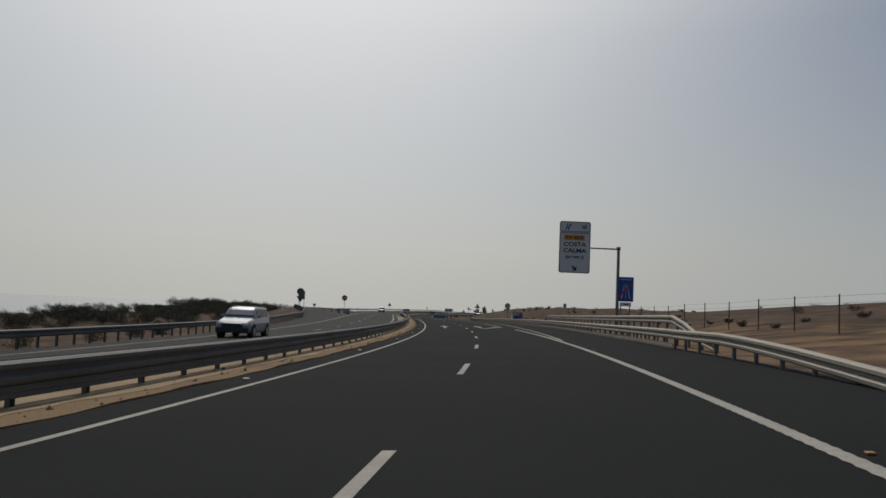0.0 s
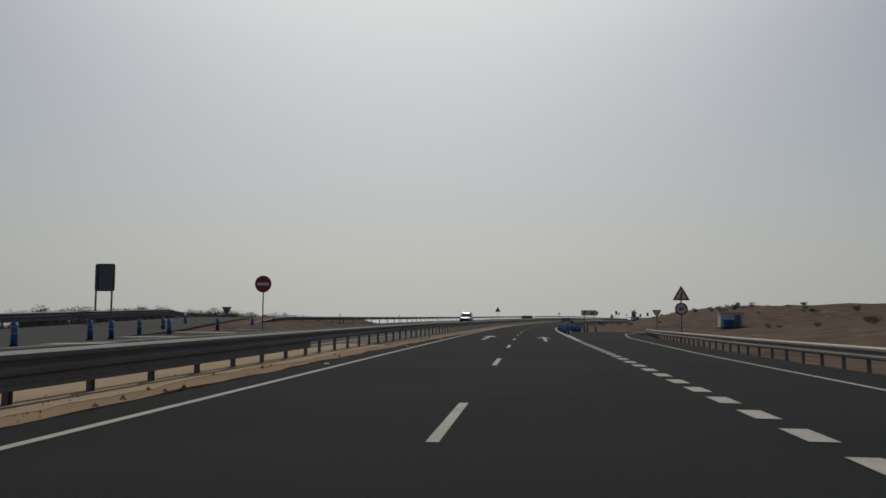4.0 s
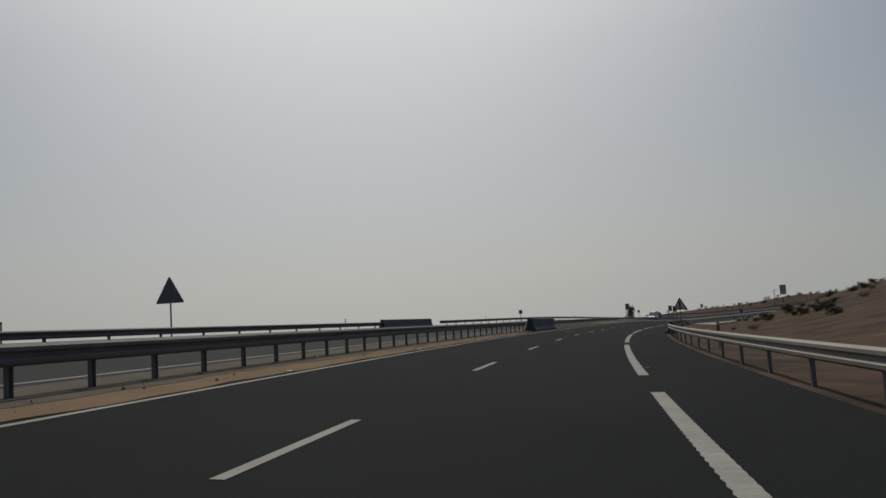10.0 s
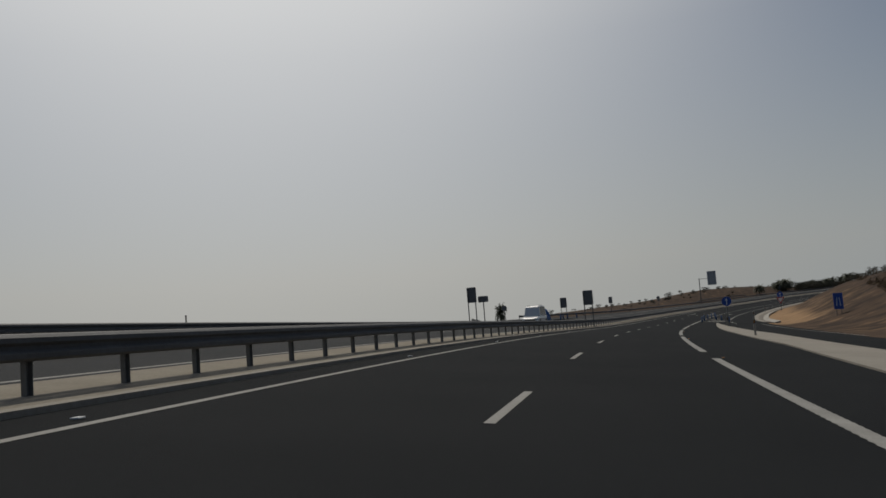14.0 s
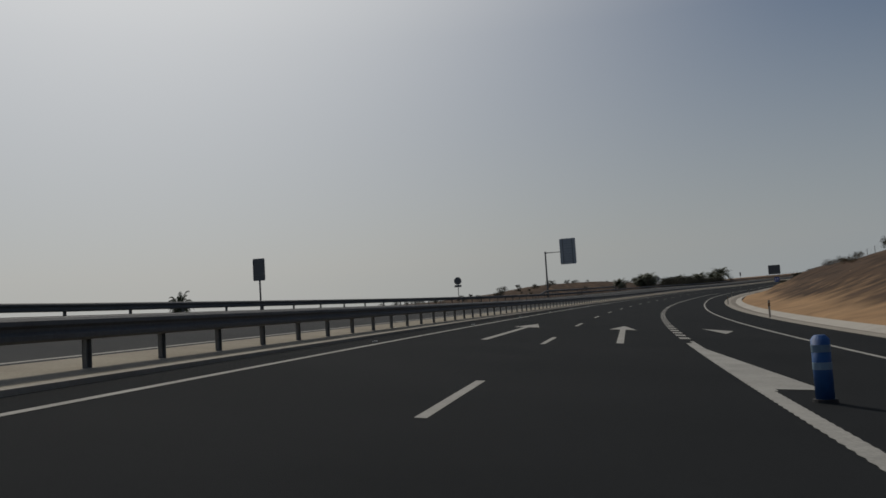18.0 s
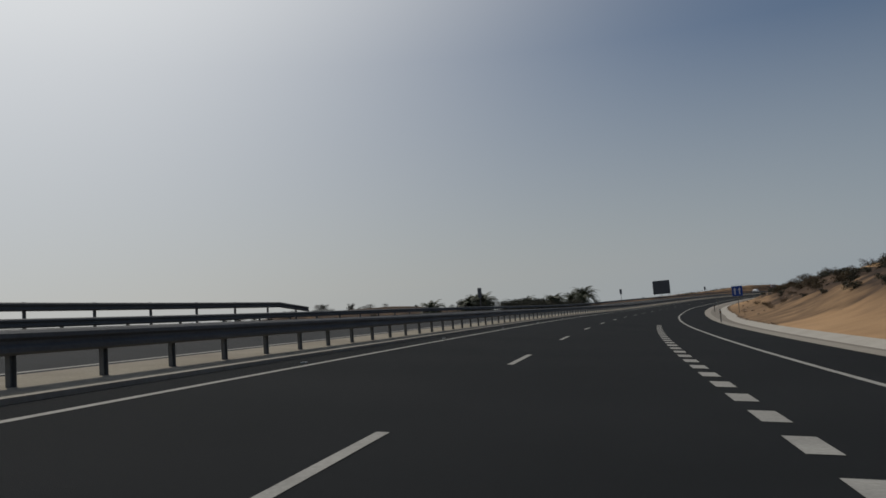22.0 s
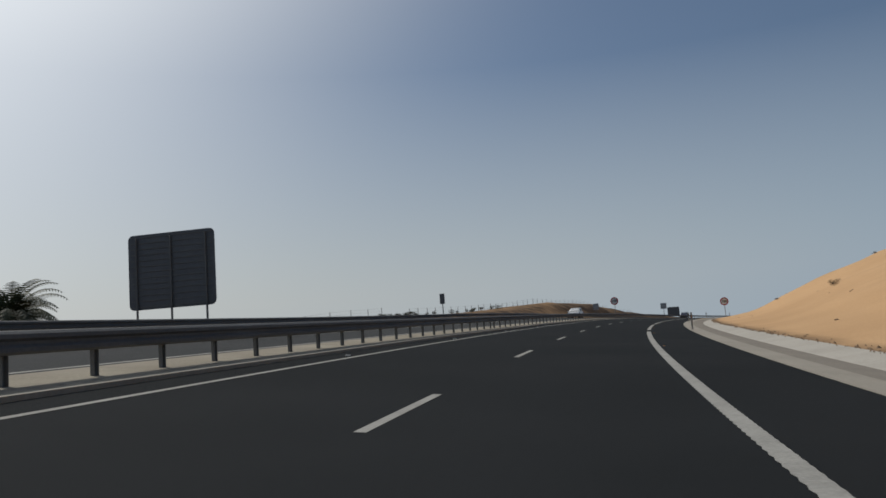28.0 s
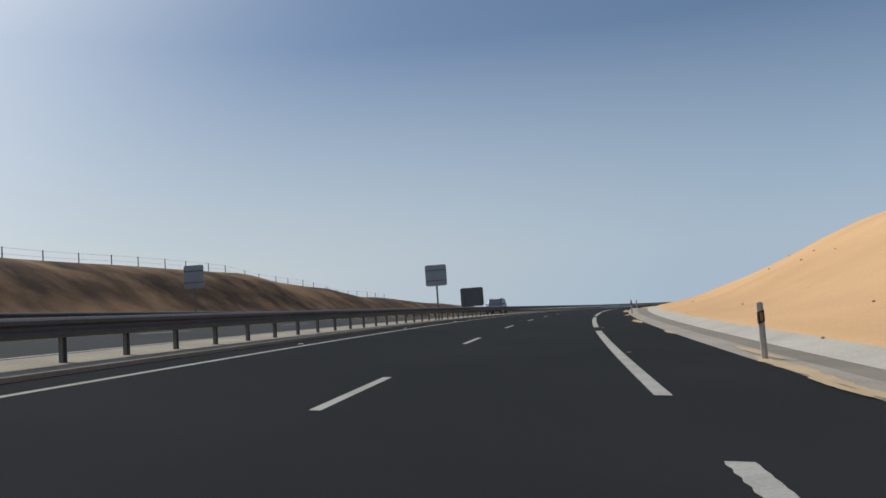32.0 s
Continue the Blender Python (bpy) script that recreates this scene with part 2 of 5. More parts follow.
# off-white post plastic, dimmed in colour for the face turned from the sun
M_MARKER = surface("marker_plastic_shaded", (.4, .37, .32), .6, 0, (.28, .25, .21), 8, 2, .7, spec=.2, per_object=.15)
# duller, mottled tone for the bollard bands
M_DULLBAND = surface("dull_band", (.17, .24, .3), .6, 0, (.09, .15, .22), 8, 3, .8, per_object=.3)
M_BAND = surface("reflective_band", (.42, .52, .6), .35, 0, (.3, .4, .5), 6, 3, .6)
M_AMBER = surface("amber_reflector", (.4, .16, .02), .4, 0, (.28, .11, .015), 10, 3, .5)
M_WOOD = surface("weathered_post", (.16, .13, .1), .85, 0, (.1, .08, .06), 20, 3, .8)
M_WIRE = surface("fence_wire", (.12, .11, .1), .7, .4)
M_RUBBER = surface("rubber", (.015, .015, .015), .8)
M_RIM = surface("alloy", (.45, .46, .47), .3, .9)
M_GLASS = surface("dark_glass", (.006, .007, .008), .15, 0, (.01, .01, .012), 3, 1, .4, spec=.06)
M_LAMP = surface("lamp_lens", (.7, .72, .74), .12, 0, (.5, .5, .5), 9, 3, .5)
# leaf tones lifted and greyed to hold the haze over the far trees
M_LEAF = surface("scrub_leaf_hazed", (.075, .078, .055), .85, 0, (.115, .1, .072), 3, .4, .9, spec=.1, per_object=.25)
M_PALM = surface("palm_leaf", (.035, .048, .02), .7, 0, (.1, .1, .045), 3, .5, .8, per_object=.2)
M_BARK = surface("bark", (.1, .075, .055), .9, 0, (.06, .045, .03), 14, 2, .8, .6, 25)
M_DRY = surface("dry_scrub", (.13, .095, .055), .9, 0, (.075, .058, .036), 4, .8, .9, spec=.1, per_object=.3)
M_STONE = surface("stone", (.3, .2, .12), .9, 0, (.18, .12, .07), 8, 2, .8, .6, 20, per_object=.25)
M_WALLW = surface("white_render", (.6, .58, .54), .85, 0, (.45, .42, .38), 5, .6, .7)


def ground_material():
    """Wind-blown sand and browner stony soil, by the share of soil at each point."""
    m = surface("desert_ground", (.56, .36, .195), .95, 0, (.455, .282, .146), 9, .12, .9, .35, 9, .05)
    t = m.node_tree
    b = t.nodes["Principled BSDF"]
    old = b.inputs["Base Color"].links[0].from_socket
    at, n, x, r, x2 = (t.nodes.new(k) for k in ("ShaderNodeAttribute", "ShaderNodeTexNoise", "ShaderNodeMix", "ShaderNodeMapRange", "ShaderNodeMix"))
    at.attribute_name = "soil"
    c = t.nodes.new("ShaderNodeTexCoord")
    n.inputs["Scale"].default_value, n.inputs["Detail"].default_value = .35, 8
    t.links.new(c.outputs["Object"], n.inputs["Vector"])
    x2.data_type = 'RGBA'
    x2.inputs[6].default_value, x2.inputs[7].default_value = (.09, .06, .041, 1), (.043, .032, .025, 1)
    r.inputs[1].default_value, r.inputs[2].default_value = .4, .65
    t.links.new(n.outputs[0], r.inputs[0])
    t.links.new(r.outputs[0], x2.inputs[0])
    x.data_type = 'RGBA'
    # bare brown patches break through where sand and soil mingle
    n4, m1, m2, m3 = (t.nodes.new(k) for k in ("ShaderNodeTexNoise", "ShaderNodeMath", "ShaderNodeMath", "ShaderNodeMath"))
    n4.inputs["Scale"].default_value, n4.inputs["Detail"].default_value = .4, 7
    t.links.new(c.outputs["Object"], n4.inputs["Vector"])
    m1.operation, m1.inputs[1].default_value = 'SUBTRACT', .5
    t.links.new(n4.outputs[0], m1.inputs[0])
    m2.operation = 'MULTIPLY'
    t.links.new(m1.outputs[0], m2.inputs[0])
    t.links.new(at.outputs["Fac"], m2.inputs[1])
    m3.operation, m3.inputs[1].default_value, m3.use_clamp = 'MULTIPLY_ADD', 1.3, True
    t.links.new(m2.outputs[0], m3.inputs[0])
    t.links.new(at.outputs["Fac"], m3.inputs[2])
    t.links.new(m3.outputs[0], x.inputs[0])
    t.links.new(old, x.inputs[6])
    t.links.new(x2.outputs[2], x.inputs[7])
    t.links.new(x.outputs[2], b.inputs["Base Color"])
    bp = t.nodes["Bump"]
    bp.inputs["Distance"].default_value, bp.inputs["Strength"].default_value = .06, .32
    nb = bp.inputs["Height"].links[0].from_node
    nb.inputs["Scale"].default_value, nb.inputs["Detail"].default_value = 2.2, 10
    return m


M_GROUND = ground_material()
M_EARTH = surface("median_earth", (.14, .125, .1), .95, 0, (.09, .08, .066), 16, .6, .9, .6, 24, .05)
M_SANDY = surface("median_sand", (.23, .16, .1), .95, 0, (.155, .11, .07), 14, .5, .9, .5, 18, .05)
M_SANDP = surface("pale_sand", (.33, .26, .18), .95, 0, (.22, .165, .11), 16, .7, .9, .6, 22, .05)
M_DRIFT = surface("drift_sand", (.47, .36, .23), .95, 0, (.36, .28, .18), 30, 1.5, .9, .4, 30, .05)
M_GRAVEL = surface("median_gravel", (.34, .31, .25), .95, 0, (.23, .2, .16), 22, .6, .9, .5, 40, .05)
# sea colour paled to grey, standing in for haze over the water
M_SEA = surface("sea", (.26, .28, .29), .2, 0, (.22, .24, .25), .5, .02, .6, .08, .6)


# ---- building blocks ----
def thing(name, m, label, category, group="", kind=""):
    ob = new(name)
    ob.matrix_basis = m
    ob.empty_display_size = .3
    return tagged(ob, label, category, group, kind)


def mesh_from(name, bm, mat, smooth=False):
    me = bpy.data.meshes.new(name)
    bm.to_mesh(me)
    bm.free()
    me.materials.append(mat)
    if smooth:
        me.polygons.foreach_set("use_smooth", [True] * len(me.polygons))
    return me


def part(name, bm, mat, parent, label="", m=None, smooth=False):
    """One mesh under a thing or a part, in its parent's space."""
    me = bm if isinstance(bm, bpy.types.Mesh) else mesh_from(name, bm, mat, smooth)
    ob = new(name, me)
    ob.parent = parent
    if m is not None:
        ob.matrix_basis = m
    if label:
        ob["label"] = label
    return ob


def box(sx, sy, sz, x=0, y=0, z=0, bevel=0.0, bm=None):
    bm = bm or bmesh.new()
    r = bmesh.ops.create_cube(bm, size=1, matrix=Matrix.Translation((x, y, z)) @ Matrix.Diagonal((sx, sy, sz, 1)))
    if bevel:
        edges = {e for v in r["verts"] for e in v.link_edges}
        bmesh.ops.bevel(bm, geom=list(edges), offset=bevel, segments=1, affect='EDGES')
    return bm


def rod(a, b, r0, r1=None, seg=8, bm=None):
    bm = bm or bmesh.new()
    a, b = Vector(a), Vector(b)
    q = (b - a).to_track_quat('Z', 'Y').to_matrix().to_4x4()
    bmesh.ops.create_cone(bm, cap_ends=True, segments=seg, radius1=r0, radius2=r0 if r1 is None else r1, depth=(b - a).length, matrix=Matrix.Translation((a + b) / 2) @ q)
    return bm


def plate(outline, thick, y=0.0, bm=None):
    """A flat plate in the xz plane from its outline, facing -y."""
    bm = bm or bmesh.new()
    k = len(outline)
    f = [bm.verts.new((x, y - thick / 2, z)) for x, z in outline]
    g = [bm.verts.new((x, y + thick / 2, z)) for x, z in outline]
    bm.faces.new(f)
    bm.faces.new(g[::-1])
    for i in range(k):
        bm.faces.new((f[(i + 1) % k], f[i], g[i], g[(i + 1) % k]))
    bmesh.ops.recalc_face_normals(bm, faces=bm.faces)
    return bm


def ring_plate(outer, inner, thick, y):
    bm = bmesh.new()
    k = len(outer)
    rows = [[bm.verts.new((x, y + d, z)) for x, z in o] for o, d in ((outer, -thick / 2), (inner, -thick / 2), (inner, thick / 2), (outer, thick / 2))]
    for a in range(4):
        for i in range(k):
            bm.faces.new((rows[a][i], rows[a][(i + 1) % k], rows[(a + 1) % 4][(i + 1) % k], rows[(a + 1) % 4][i]))
    bmesh.ops.recalc_face_normals(bm, faces=bm.faces)
    return bm


def disc(r, k=32, cx=0.0, cz=0.0):
    return [(cx + r * math.cos(2 * math.pi * i / k), cz + r * math.sin(2 * math.pi * i / k)) for i in range(k)]


def rounded(w, h, r, cx=0.0, cz=0.0, k=5):
    pts = []
    for sx, sz, a0 in ((1, 1, 0), (-1, 1, 90), (-1, -1, 180), (1, -1, 270)):
        for i in range(k + 1):
            a = radians(a0 + 90 * i / k)
            pts.append((cx + sx * (w / 2 - r) + r * math.cos(a), cz + sz * (h / 2 - r) + r * math.sin(a)))
    return pts


def triangle(side, r=.06, up=True, cx=0.0, cz=0.0):
    """Rounded triangle, its middle at (cx, cz)."""
    h = side * math.sqrt(3) / 2
    pts = []
    for a0, (x, z) in ((-30, (side / 2, -h / 3)), (90, (0, 2 * h / 3)), (210, (-side / 2, -h / 3))):
        d = Vector((x, z)).normalized()
        c = Vector((x, z)) - d * 2 * r
        for i in range(5):
            a = radians(a0 - 60 + 120 * i / 4)
            p = c + r * Vector((math.cos(a), math.sin(a)))
            pts.append((cx + p.x, cz + (p.y if up else -p.y)))
    return pts if up else pts[::-1]


def words(text, size, x=0.0, z=0.0, y=-.03, width=None):
    """Letters as a mesh in the xz plane, centred at (x, z), facing -y."""
    cu = bpy.data.curves.new("letters", 'FONT')
    cu.body, cu.size, cu.align_x, cu.align_y, cu.extrude, cu.offset = text, size, 'CENTER', 'CENTER', .004, size * .03
    tmp = new("letters", cu)
    bpy.context.view_layer.update()
    me = bpy.data.meshes.new_from_object(tmp.evaluated_get(bpy.context.evaluated_depsgraph_get()))
    bpy.data.objects.remove(tmp)
    sx = 1.0
    if width:
        xs = [v.co.x for v in me.vertices]
        sx = width / max(max(xs) - min(xs), .01)
    me.transform(Matrix.Translation((x, y, z)) @ Matrix.Rotation(radians(90), 4, 'X') @ Matrix.Diagonal((sx, 1, 1, 1)))
    return me


def text_part(name, text, size, mat, parent, x, z, y=-.03, width=None):
    me = words(text, size, x, z, y, width)
    me.materials.clear()
    me.materials.append(mat)
    return part(name, me, mat, parent)


def band_mesh(name, s0, s1, n0, n1, mat, z0=0.0, z1=None, thick=.0, step=3.0, place=P, zf=None):
    """A slab that follows the road. n0, n1: offsets, numbers or functions of s; z0, z1 the heights at these."""
    f0 = n0 if callable(n0) else (lambda s: n0)
    f1 = n1 if callable(n1) else (lambda s: n1)
    z1 = z0 if z1 is None else z1
    k = max(1, int(math.ceil((s1 - s0) / step)))
    v, f = [], []
    for i in range(k + 1):
        s = s0 + (s1 - s0) * i / k
        d = zf(s) if zf else 0.0
        v += [place(s, f0(s), z0), place(s, f1(s), z1 + d)]
        if thick:
            v += [place(s, f1(s), z1 + d - thick), place(s, f0(s), z0 - thick)]
    w = 4 if thick else 2
    for i in range(1, k + 1):
        a, b = (i - 1) * w, i * w
        f.append((a, a + 1, b + 1, b))
        if thick:
            f += [(a + 1, a + 2, b + 2, b + 1), (a + 3, a, b, b + 3)]
    if thick:
        f += [(0, 3, 2, 1), (k * w, k * w + 1, k * w + 2, k * w + 3)]
    me = bpy.data.meshes.new(name)
    me.from_pydata(v, [], f)
    me.materials.append(mat)
    return me


def band(name, *a, parent=None, label="", category="", kind="structure", **k):
    ob = new(name, band_mesh(name, *a, **k))
    if parent:
        ob.parent = parent
    else:
        tagged(ob, label, category, "", kind)
    return ob


# ---- cross-section ----
RE_A = [(-40, 6.0), (36, 6.1), (70, 6.9), (102, 7.8), (150, 8.2), (180, 9.2), (205, 11.5), (226, 15.0)]
RE_B = [(226, 5.85), (445, 5.85), (472, 7.15), (497, 7.0), (545, 6.0)]
RE_C = [(545, 12.3), (570, 10.2), (600, 9.8), (660, 9.3), (720, 8.6), (755, 8.2), (803, 7.45), (827, 6.8), (844, 6.4), (870, 5.95), (900, 5.85), (1740, 5.85)]
ISLAND_R = [(440, 12.0), (452, 10.5), (468, 9.6), (496, 9.4), (520, 8.2), (545, 6.2)]
RAMP_R = [(380, 52), (410, 34), (440, 22.0), (470, 17.0), (510, 15.0), (545, 12.3)]
EDGE_A = [(36, 3.7), (70, 4.6), (78, 4.86), (90, 5.35), (102, 5.95), (114, 6.35), (128, 6.65), (150, 6.9), (180, 8.0), (205, 10.3), (226, 13.8)]
EDGE_C = [(544, 8.4), (557, 7.2), (590, 6.95), (660, 6.9), (690, 6.62), (716, 6.05), (752, 5.55), (784, 4.95), (795, 4.75), (804, 4.55), (825, 4.25), (850, 3.72), (870, 3.44)]
OPP_OUT = [(-40, 0), (100, 0), (200, .1), (300, -.05), (430, -.2), (655, -.1), (800, -.3), (910, -.15), (1100, -.1)]
FALL = [(-40, 1.7), (150, 1.7), (205, 1.8), (262, 2.2), (292, 7), (540, 7), (600, 3.4), (800, 3.4), (960, 2.4), (1010, .3), (1040, 0)]
SEAWARD = [(-40, .0), (255, .0), (300, 1), (940, 1), (1040, 0)]
HILL_L = [(-40, 0), (1005, 0), (1029, .6), (1053, 1.1), (1067, 1.8), (1076, 2.3), (1096, 3.5), (1110, 3.7), (1123, 4.1), (1131, 4.3), (1137, 3.8), (1150, 3.6), (1158, 2.9), (1195, 2.3), (1240, 1.2), (1330, .6), (1740, .5)]
TOE_R = [(-40, 8.5), (60, 10.5), (110, 13), (170, 14), (226, 20), (240, 22), (262, 10), (290, 8.6), (440, 9), (446, 24), (470, 19), (510, 17), (545, 14.8), (580, 12.6), (660, 11.7), (720, 10.9), (755, 10.35), (803, 10.05), (815, 10.35), (827, 10.0), (844, 9.3), (870, 8.6), (900, 8.4), (1740, 8.4)]
GUTTER = [(720, 2.3), (755, 2.4), (803, 2.9), (815, 3.5), (827, 3.5), (844, 3.2), (870, 2.95), (900, 2.85)]
CREST_R = [(-40, 4.6), (60, 5.5), (110, 3.4), (150, 2.0), (200, 1.5), (260, 2.2), (330, 5), (400, 6.5), (470, 7.5), (590, 7), (700, 7), (760, 5.0), (800, 4.7), (850, 4.7), (875, 3.9), (905, 3.5), (935, 4.6), (965, 6.6), (1000, 8.3), (1060, 10.2), (1100, 12), (1160, 11), (1230, 4), (1300, 1.5), (1740, 1.5)]
SLOPE_R = [(-40, .185), (100, .18), (150, .15), (250, .12), (330, .26), (450, .33), (540, .5), (600, .55), (740, .53), (800, .54), (850, .52), (872, .44), (905, .32), (935, .34), (970, .4), (1010, .47), (1060, .51), (1150, .53), (1250, .2)]
SOIL = [(-40, .85), (60, .9), (120, 1.1), (260, 1.15), (330, 1.15), (480, 1.08), (540, 1.0), (600, .98), (700, .92), (760, .72), (830, .7), (865, .4), (890, .1), (1740, .0)]


def soft(x):
    x = min(max(x, 0.0), 1.0)
    return x * x * (3 - 2 * x)


RAMP_L = [(-40, -15.9), (60, -16.6), (110, -19.2), (150, -23.2), (188, -29.3)]


def ramp_rise(s):
    """Height of the opposite ramp over the carriageway's plane."""
    return lerp([(96, 0), (122, -.17), (142, -.08), (165, .25), (190, .62), (210, .7)], s)


def knoll_height(s, n):
    """Scrub-covered knoll between the seaward barrier and the shore."""
    top = lerp([(700, -4), (770, -1.5), (830, -.4), (865, 1.2), (893, 3.1), (912, 3.4), (945, 1.9), (980, .3), (1030, .2), (1060, -1)], s)
    return top - .3 * max(0.0, n + 78) - .3 * max(0.0, -108 - n)


def right_edge(s):
    return lerp(RE_A, s) if s <= 226 else lerp(RE_B, s) if s <= 545 else lerp(RE_C, s)


def ground_height(s, n):
    bumps = noise.noise(Vector((s * .05, n * .07, 3.1)))
    fine = noise.noise(Vector((s * .09, n * .22, 7.7)))
    if n < -16.3:
        d = -16.9 - n
        h = lerp(OPP_OUT, s) - .1 - lerp(FALL, s) * soft((d - .6) / 12)
        h -= .22 * max(0.0, lerp([(640, -26), (690, -84), (1000, -84)], s) - n) * lerp(SEAWARD, s) + (.5 * max(0.0, -68 - n) if s < 300 else .25 * max(0.0, -130 - n)) * (1 - lerp(SEAWARD, s))
        h += lerp(HILL_L, s) * (soft((d - 1) / 7.8) * (1 + .05 * bumps) - .012 * max(0.0, d - 9.5)) + .18 * fine * soft(d / 9)
        h = max(h + (.5 if s < 1000 else .1) * bumps * soft((d - 8) / 20), -23.0 - _at(RZ, s))
        if 700 < s < 1060:
            h = max(h, knoll_height(s, n) + .4 * bumps)
        if s < 215:
            out = lerp([(-40, -16.6), (60, -17), (110, -19.8), (150, -24), (190, -30.5), (215, -34)], s)
            h = max(h, ramp_rise(s) * soft((-16.3 - n) / 3) - .14 - .3 * max(0.0, out - n))
        return h
    if n < -6.35:
        return -.5
    if n < -4.05:
        return -.03
    e = right_edge(s)
    toe = lerp(TOE_R, s)
    if 235 < s < 262:
        toe = max(toe, 9)
    if n < min(e + .1, toe):
        return -.5
    if n < toe:
        return -.04 + .03 * fine if s < 548 else -.16
    d, hi = n - toe, lerp(CREST_R, s)
    x = d * lerp(SLOPE_R, s)
    h = hi * (1 - math.exp(-(x / hi) ** 1.6 * 1.15)) if x < hi * 3 else hi
    h *= 1 + .16 * bumps * soft(d / 10)
    if 720 < s < 900:
        h += .45 * (noise.noise(Vector((s * .3, n * .35, 2.2))) + .5 * noise.noise(Vector((s * .6, n * .7, 5.2)))) * soft((d - 2) / 5) * soft((900 - s) / 25) * soft((s - 720) / 30)
    if 540 < s < 905:
        h -= .5 * abs(noise.noise(Vector((s * .06, n * .09, 9.3)))) * soft((d - 4) / 7) * soft((905 - s) / 20)
    if s > 560:
        h += .17 * soft(d / .25) * (1 - soft((d - 1) / 5))
    return h + .16 * fine * soft(d / 3) + .9 * bumps * soft((d - 18) / 25)


def build_ground():
    cols = [-1600, -1000, -650, -430, -300, -220, -165, -125, -100, -80, -66, -55, -47, -40, -35, -31, -28, -25.5, -23.5, -22, -20.7, -19.6, -18.6, -17.7, -16.9, -16.35, -16.2, -12,
            -6.5, -6.3, -5.3, -4.2, -4.0, 0, 4, 5.7, 5.98, 6.6, 7.2, 7.8, 8.15, 8.5, 9, 9.6, 10.2, 10.8, 11.4, 12, 12.7, 13.4, 14.2, 15, 16, 17, 18.2, 19.5, 21, 23, 25, 27.5, 30, 33, 37, 42, 50, 62, 80, 110, 150, 210, 300, 420]
    rows = [-1500, -500, -150, -70] + [-40 + 4 * i for i in range(145)] + [540 + 2 * i for i in range(330)] + [1200 + 4 * i for i in range(136)] + [1800, 1900, 2100, 2600, 3400]
    v, f, soil = [], [], []
    k = len(cols)
    for i, s in enumerate(rows):
        for n in cols:
            sc = min(max(s, -40), 1740)
            v.append(PG(s, n, ground_height(sc, n)))
            base = lerp(SOIL, sc)
            if n < -16:
                base = lerp([(-40, 1.15), (1000, 1.1), (1040, .75), (1090, .7), (1130, .85), (1160, .95), (1300, 1.0)], sc) + (.4 * noise.noise(Vector((s * .07, n * .2, 6))) if sc > 1000 else 0)
            elif sc < 905 and n > 6:
                base = min(1.2, base + soft((n - lerp(TOE_R, sc) - lerp([(540, 8), (740, 7), (790, 5), (825, 3.2), (905, 6)], sc) - 4 * noise.noise(Vector((s * .04, 2, 1)))) / 5) * soft((905 - sc) / 30))
            elif n > 60:
                base = max(base, .45)
            if 545 < sc < 770 and n > 6:
                base *= .5 + .5 * soft((n - lerp(TOE_R, sc) - 2.2 - 1.5 * noise.noise(Vector((s * .05, 1, 8)))) / 3)
            if 790 < sc < 1050 and 0 <= n - lerp(TOE_R, sc) < 1.3:
                base = max(base, 1.0 - .75 * (n - lerp(TOE_R, sc)) + .4 * noise.noise(Vector((s * .2, 4, 2))))
            soil.append(min(1.2, max(0, base + .1 * noise.noise(Vector((s * .03, n * .06, .5))) * (base > .03))))
        if i:
            a, b = (i - 1) * k, i * k
            f += [(a + j, a + j + 1, b + j + 1, b + j) for j in range(k - 1)]
    me = bpy.data.meshes.new("ground")
    me.from_pydata(v, [], f)
    me.attributes.new("soil", 'FLOAT', 'POINT').data.foreach_set("value", soil)
    me.polygons.foreach_set("use_smooth", [True] * len(f))
    me.materials.append(M_GROUND)
    return tagged(new("ground", me), "dry sandy desert ground with dunes along the highway", "ground", "", "structure")


build_ground()
# the inland plain within the bend
_c = PG(560, 760, 2.0)
_bm = bmesh.new()
bmesh.ops.create_circle(_bm, cap_ends=True, segments=64, radius=430, matrix=Matrix.Translation((_c.x, _c.y, 1.5)))
_me = mesh_from("ground", _bm, M_GROUND)
_me.attributes.new("soil", 'FLOAT', 'POINT').data.foreach_set("value", [1.1] * len(_me.vertices))
tagged(new("ground", _me), "flat dry inland plain behind the dunes", "ground", "", "structure")
_bm = bmesh.new()
bmesh.ops.create_circle(_bm, cap_ends=True, segments=64, radius=4300, matrix=Matrix.Translation((200, 500, -19)))
tagged(new("water", mesh_from("water", _bm, M_SEA)), "hazy glittering sea beyond the coastal embankment", "sea", "", "structure")

# carriageways
road = band("road", -40, 226, -4.12, lambda s: lerp(RE_A, s) + lerp([(8, 0), (14, .45), (190, .45), (215, 0)], s), M_ASPH, thick=.3, label="dark asphalt carriageway of the coastal highway", category="road")
road_b = band("road", 226, 545, lambda s: -4.12 if s < 425 else -4.37, lambda s: lerp(RE_B, s), M_ASPH, thick=.3, label="dark asphalt carriageway of the coastal highway", category="road")
road_c = band("road", 545, 1740, -4.37, lambda s: lerp(RE_C, s), M_ASPH, thick=.3, label="dark asphalt carriageway with a widened merging lane", category="road")
road_opp = band("road", -40, 1740, -16.25, -6.4, M_ASPH2, thick=.3, label="worn grey asphalt of the opposite carriageway", category="road", zf=None)
exit_ramp = band("road", 226, 330, lambda s: lerp([(226, 8.6), (240, 13), (260, 21), (300, 40), (330, 56)], s), lambda s: lerp([(226, 15), (240, 19), (260, 27), (300, 46), (330, 62)], s), M_ASPH, z0=-.01, thick=.3,
                 label="asphalt exit ramp curving away from the highway", category="road")
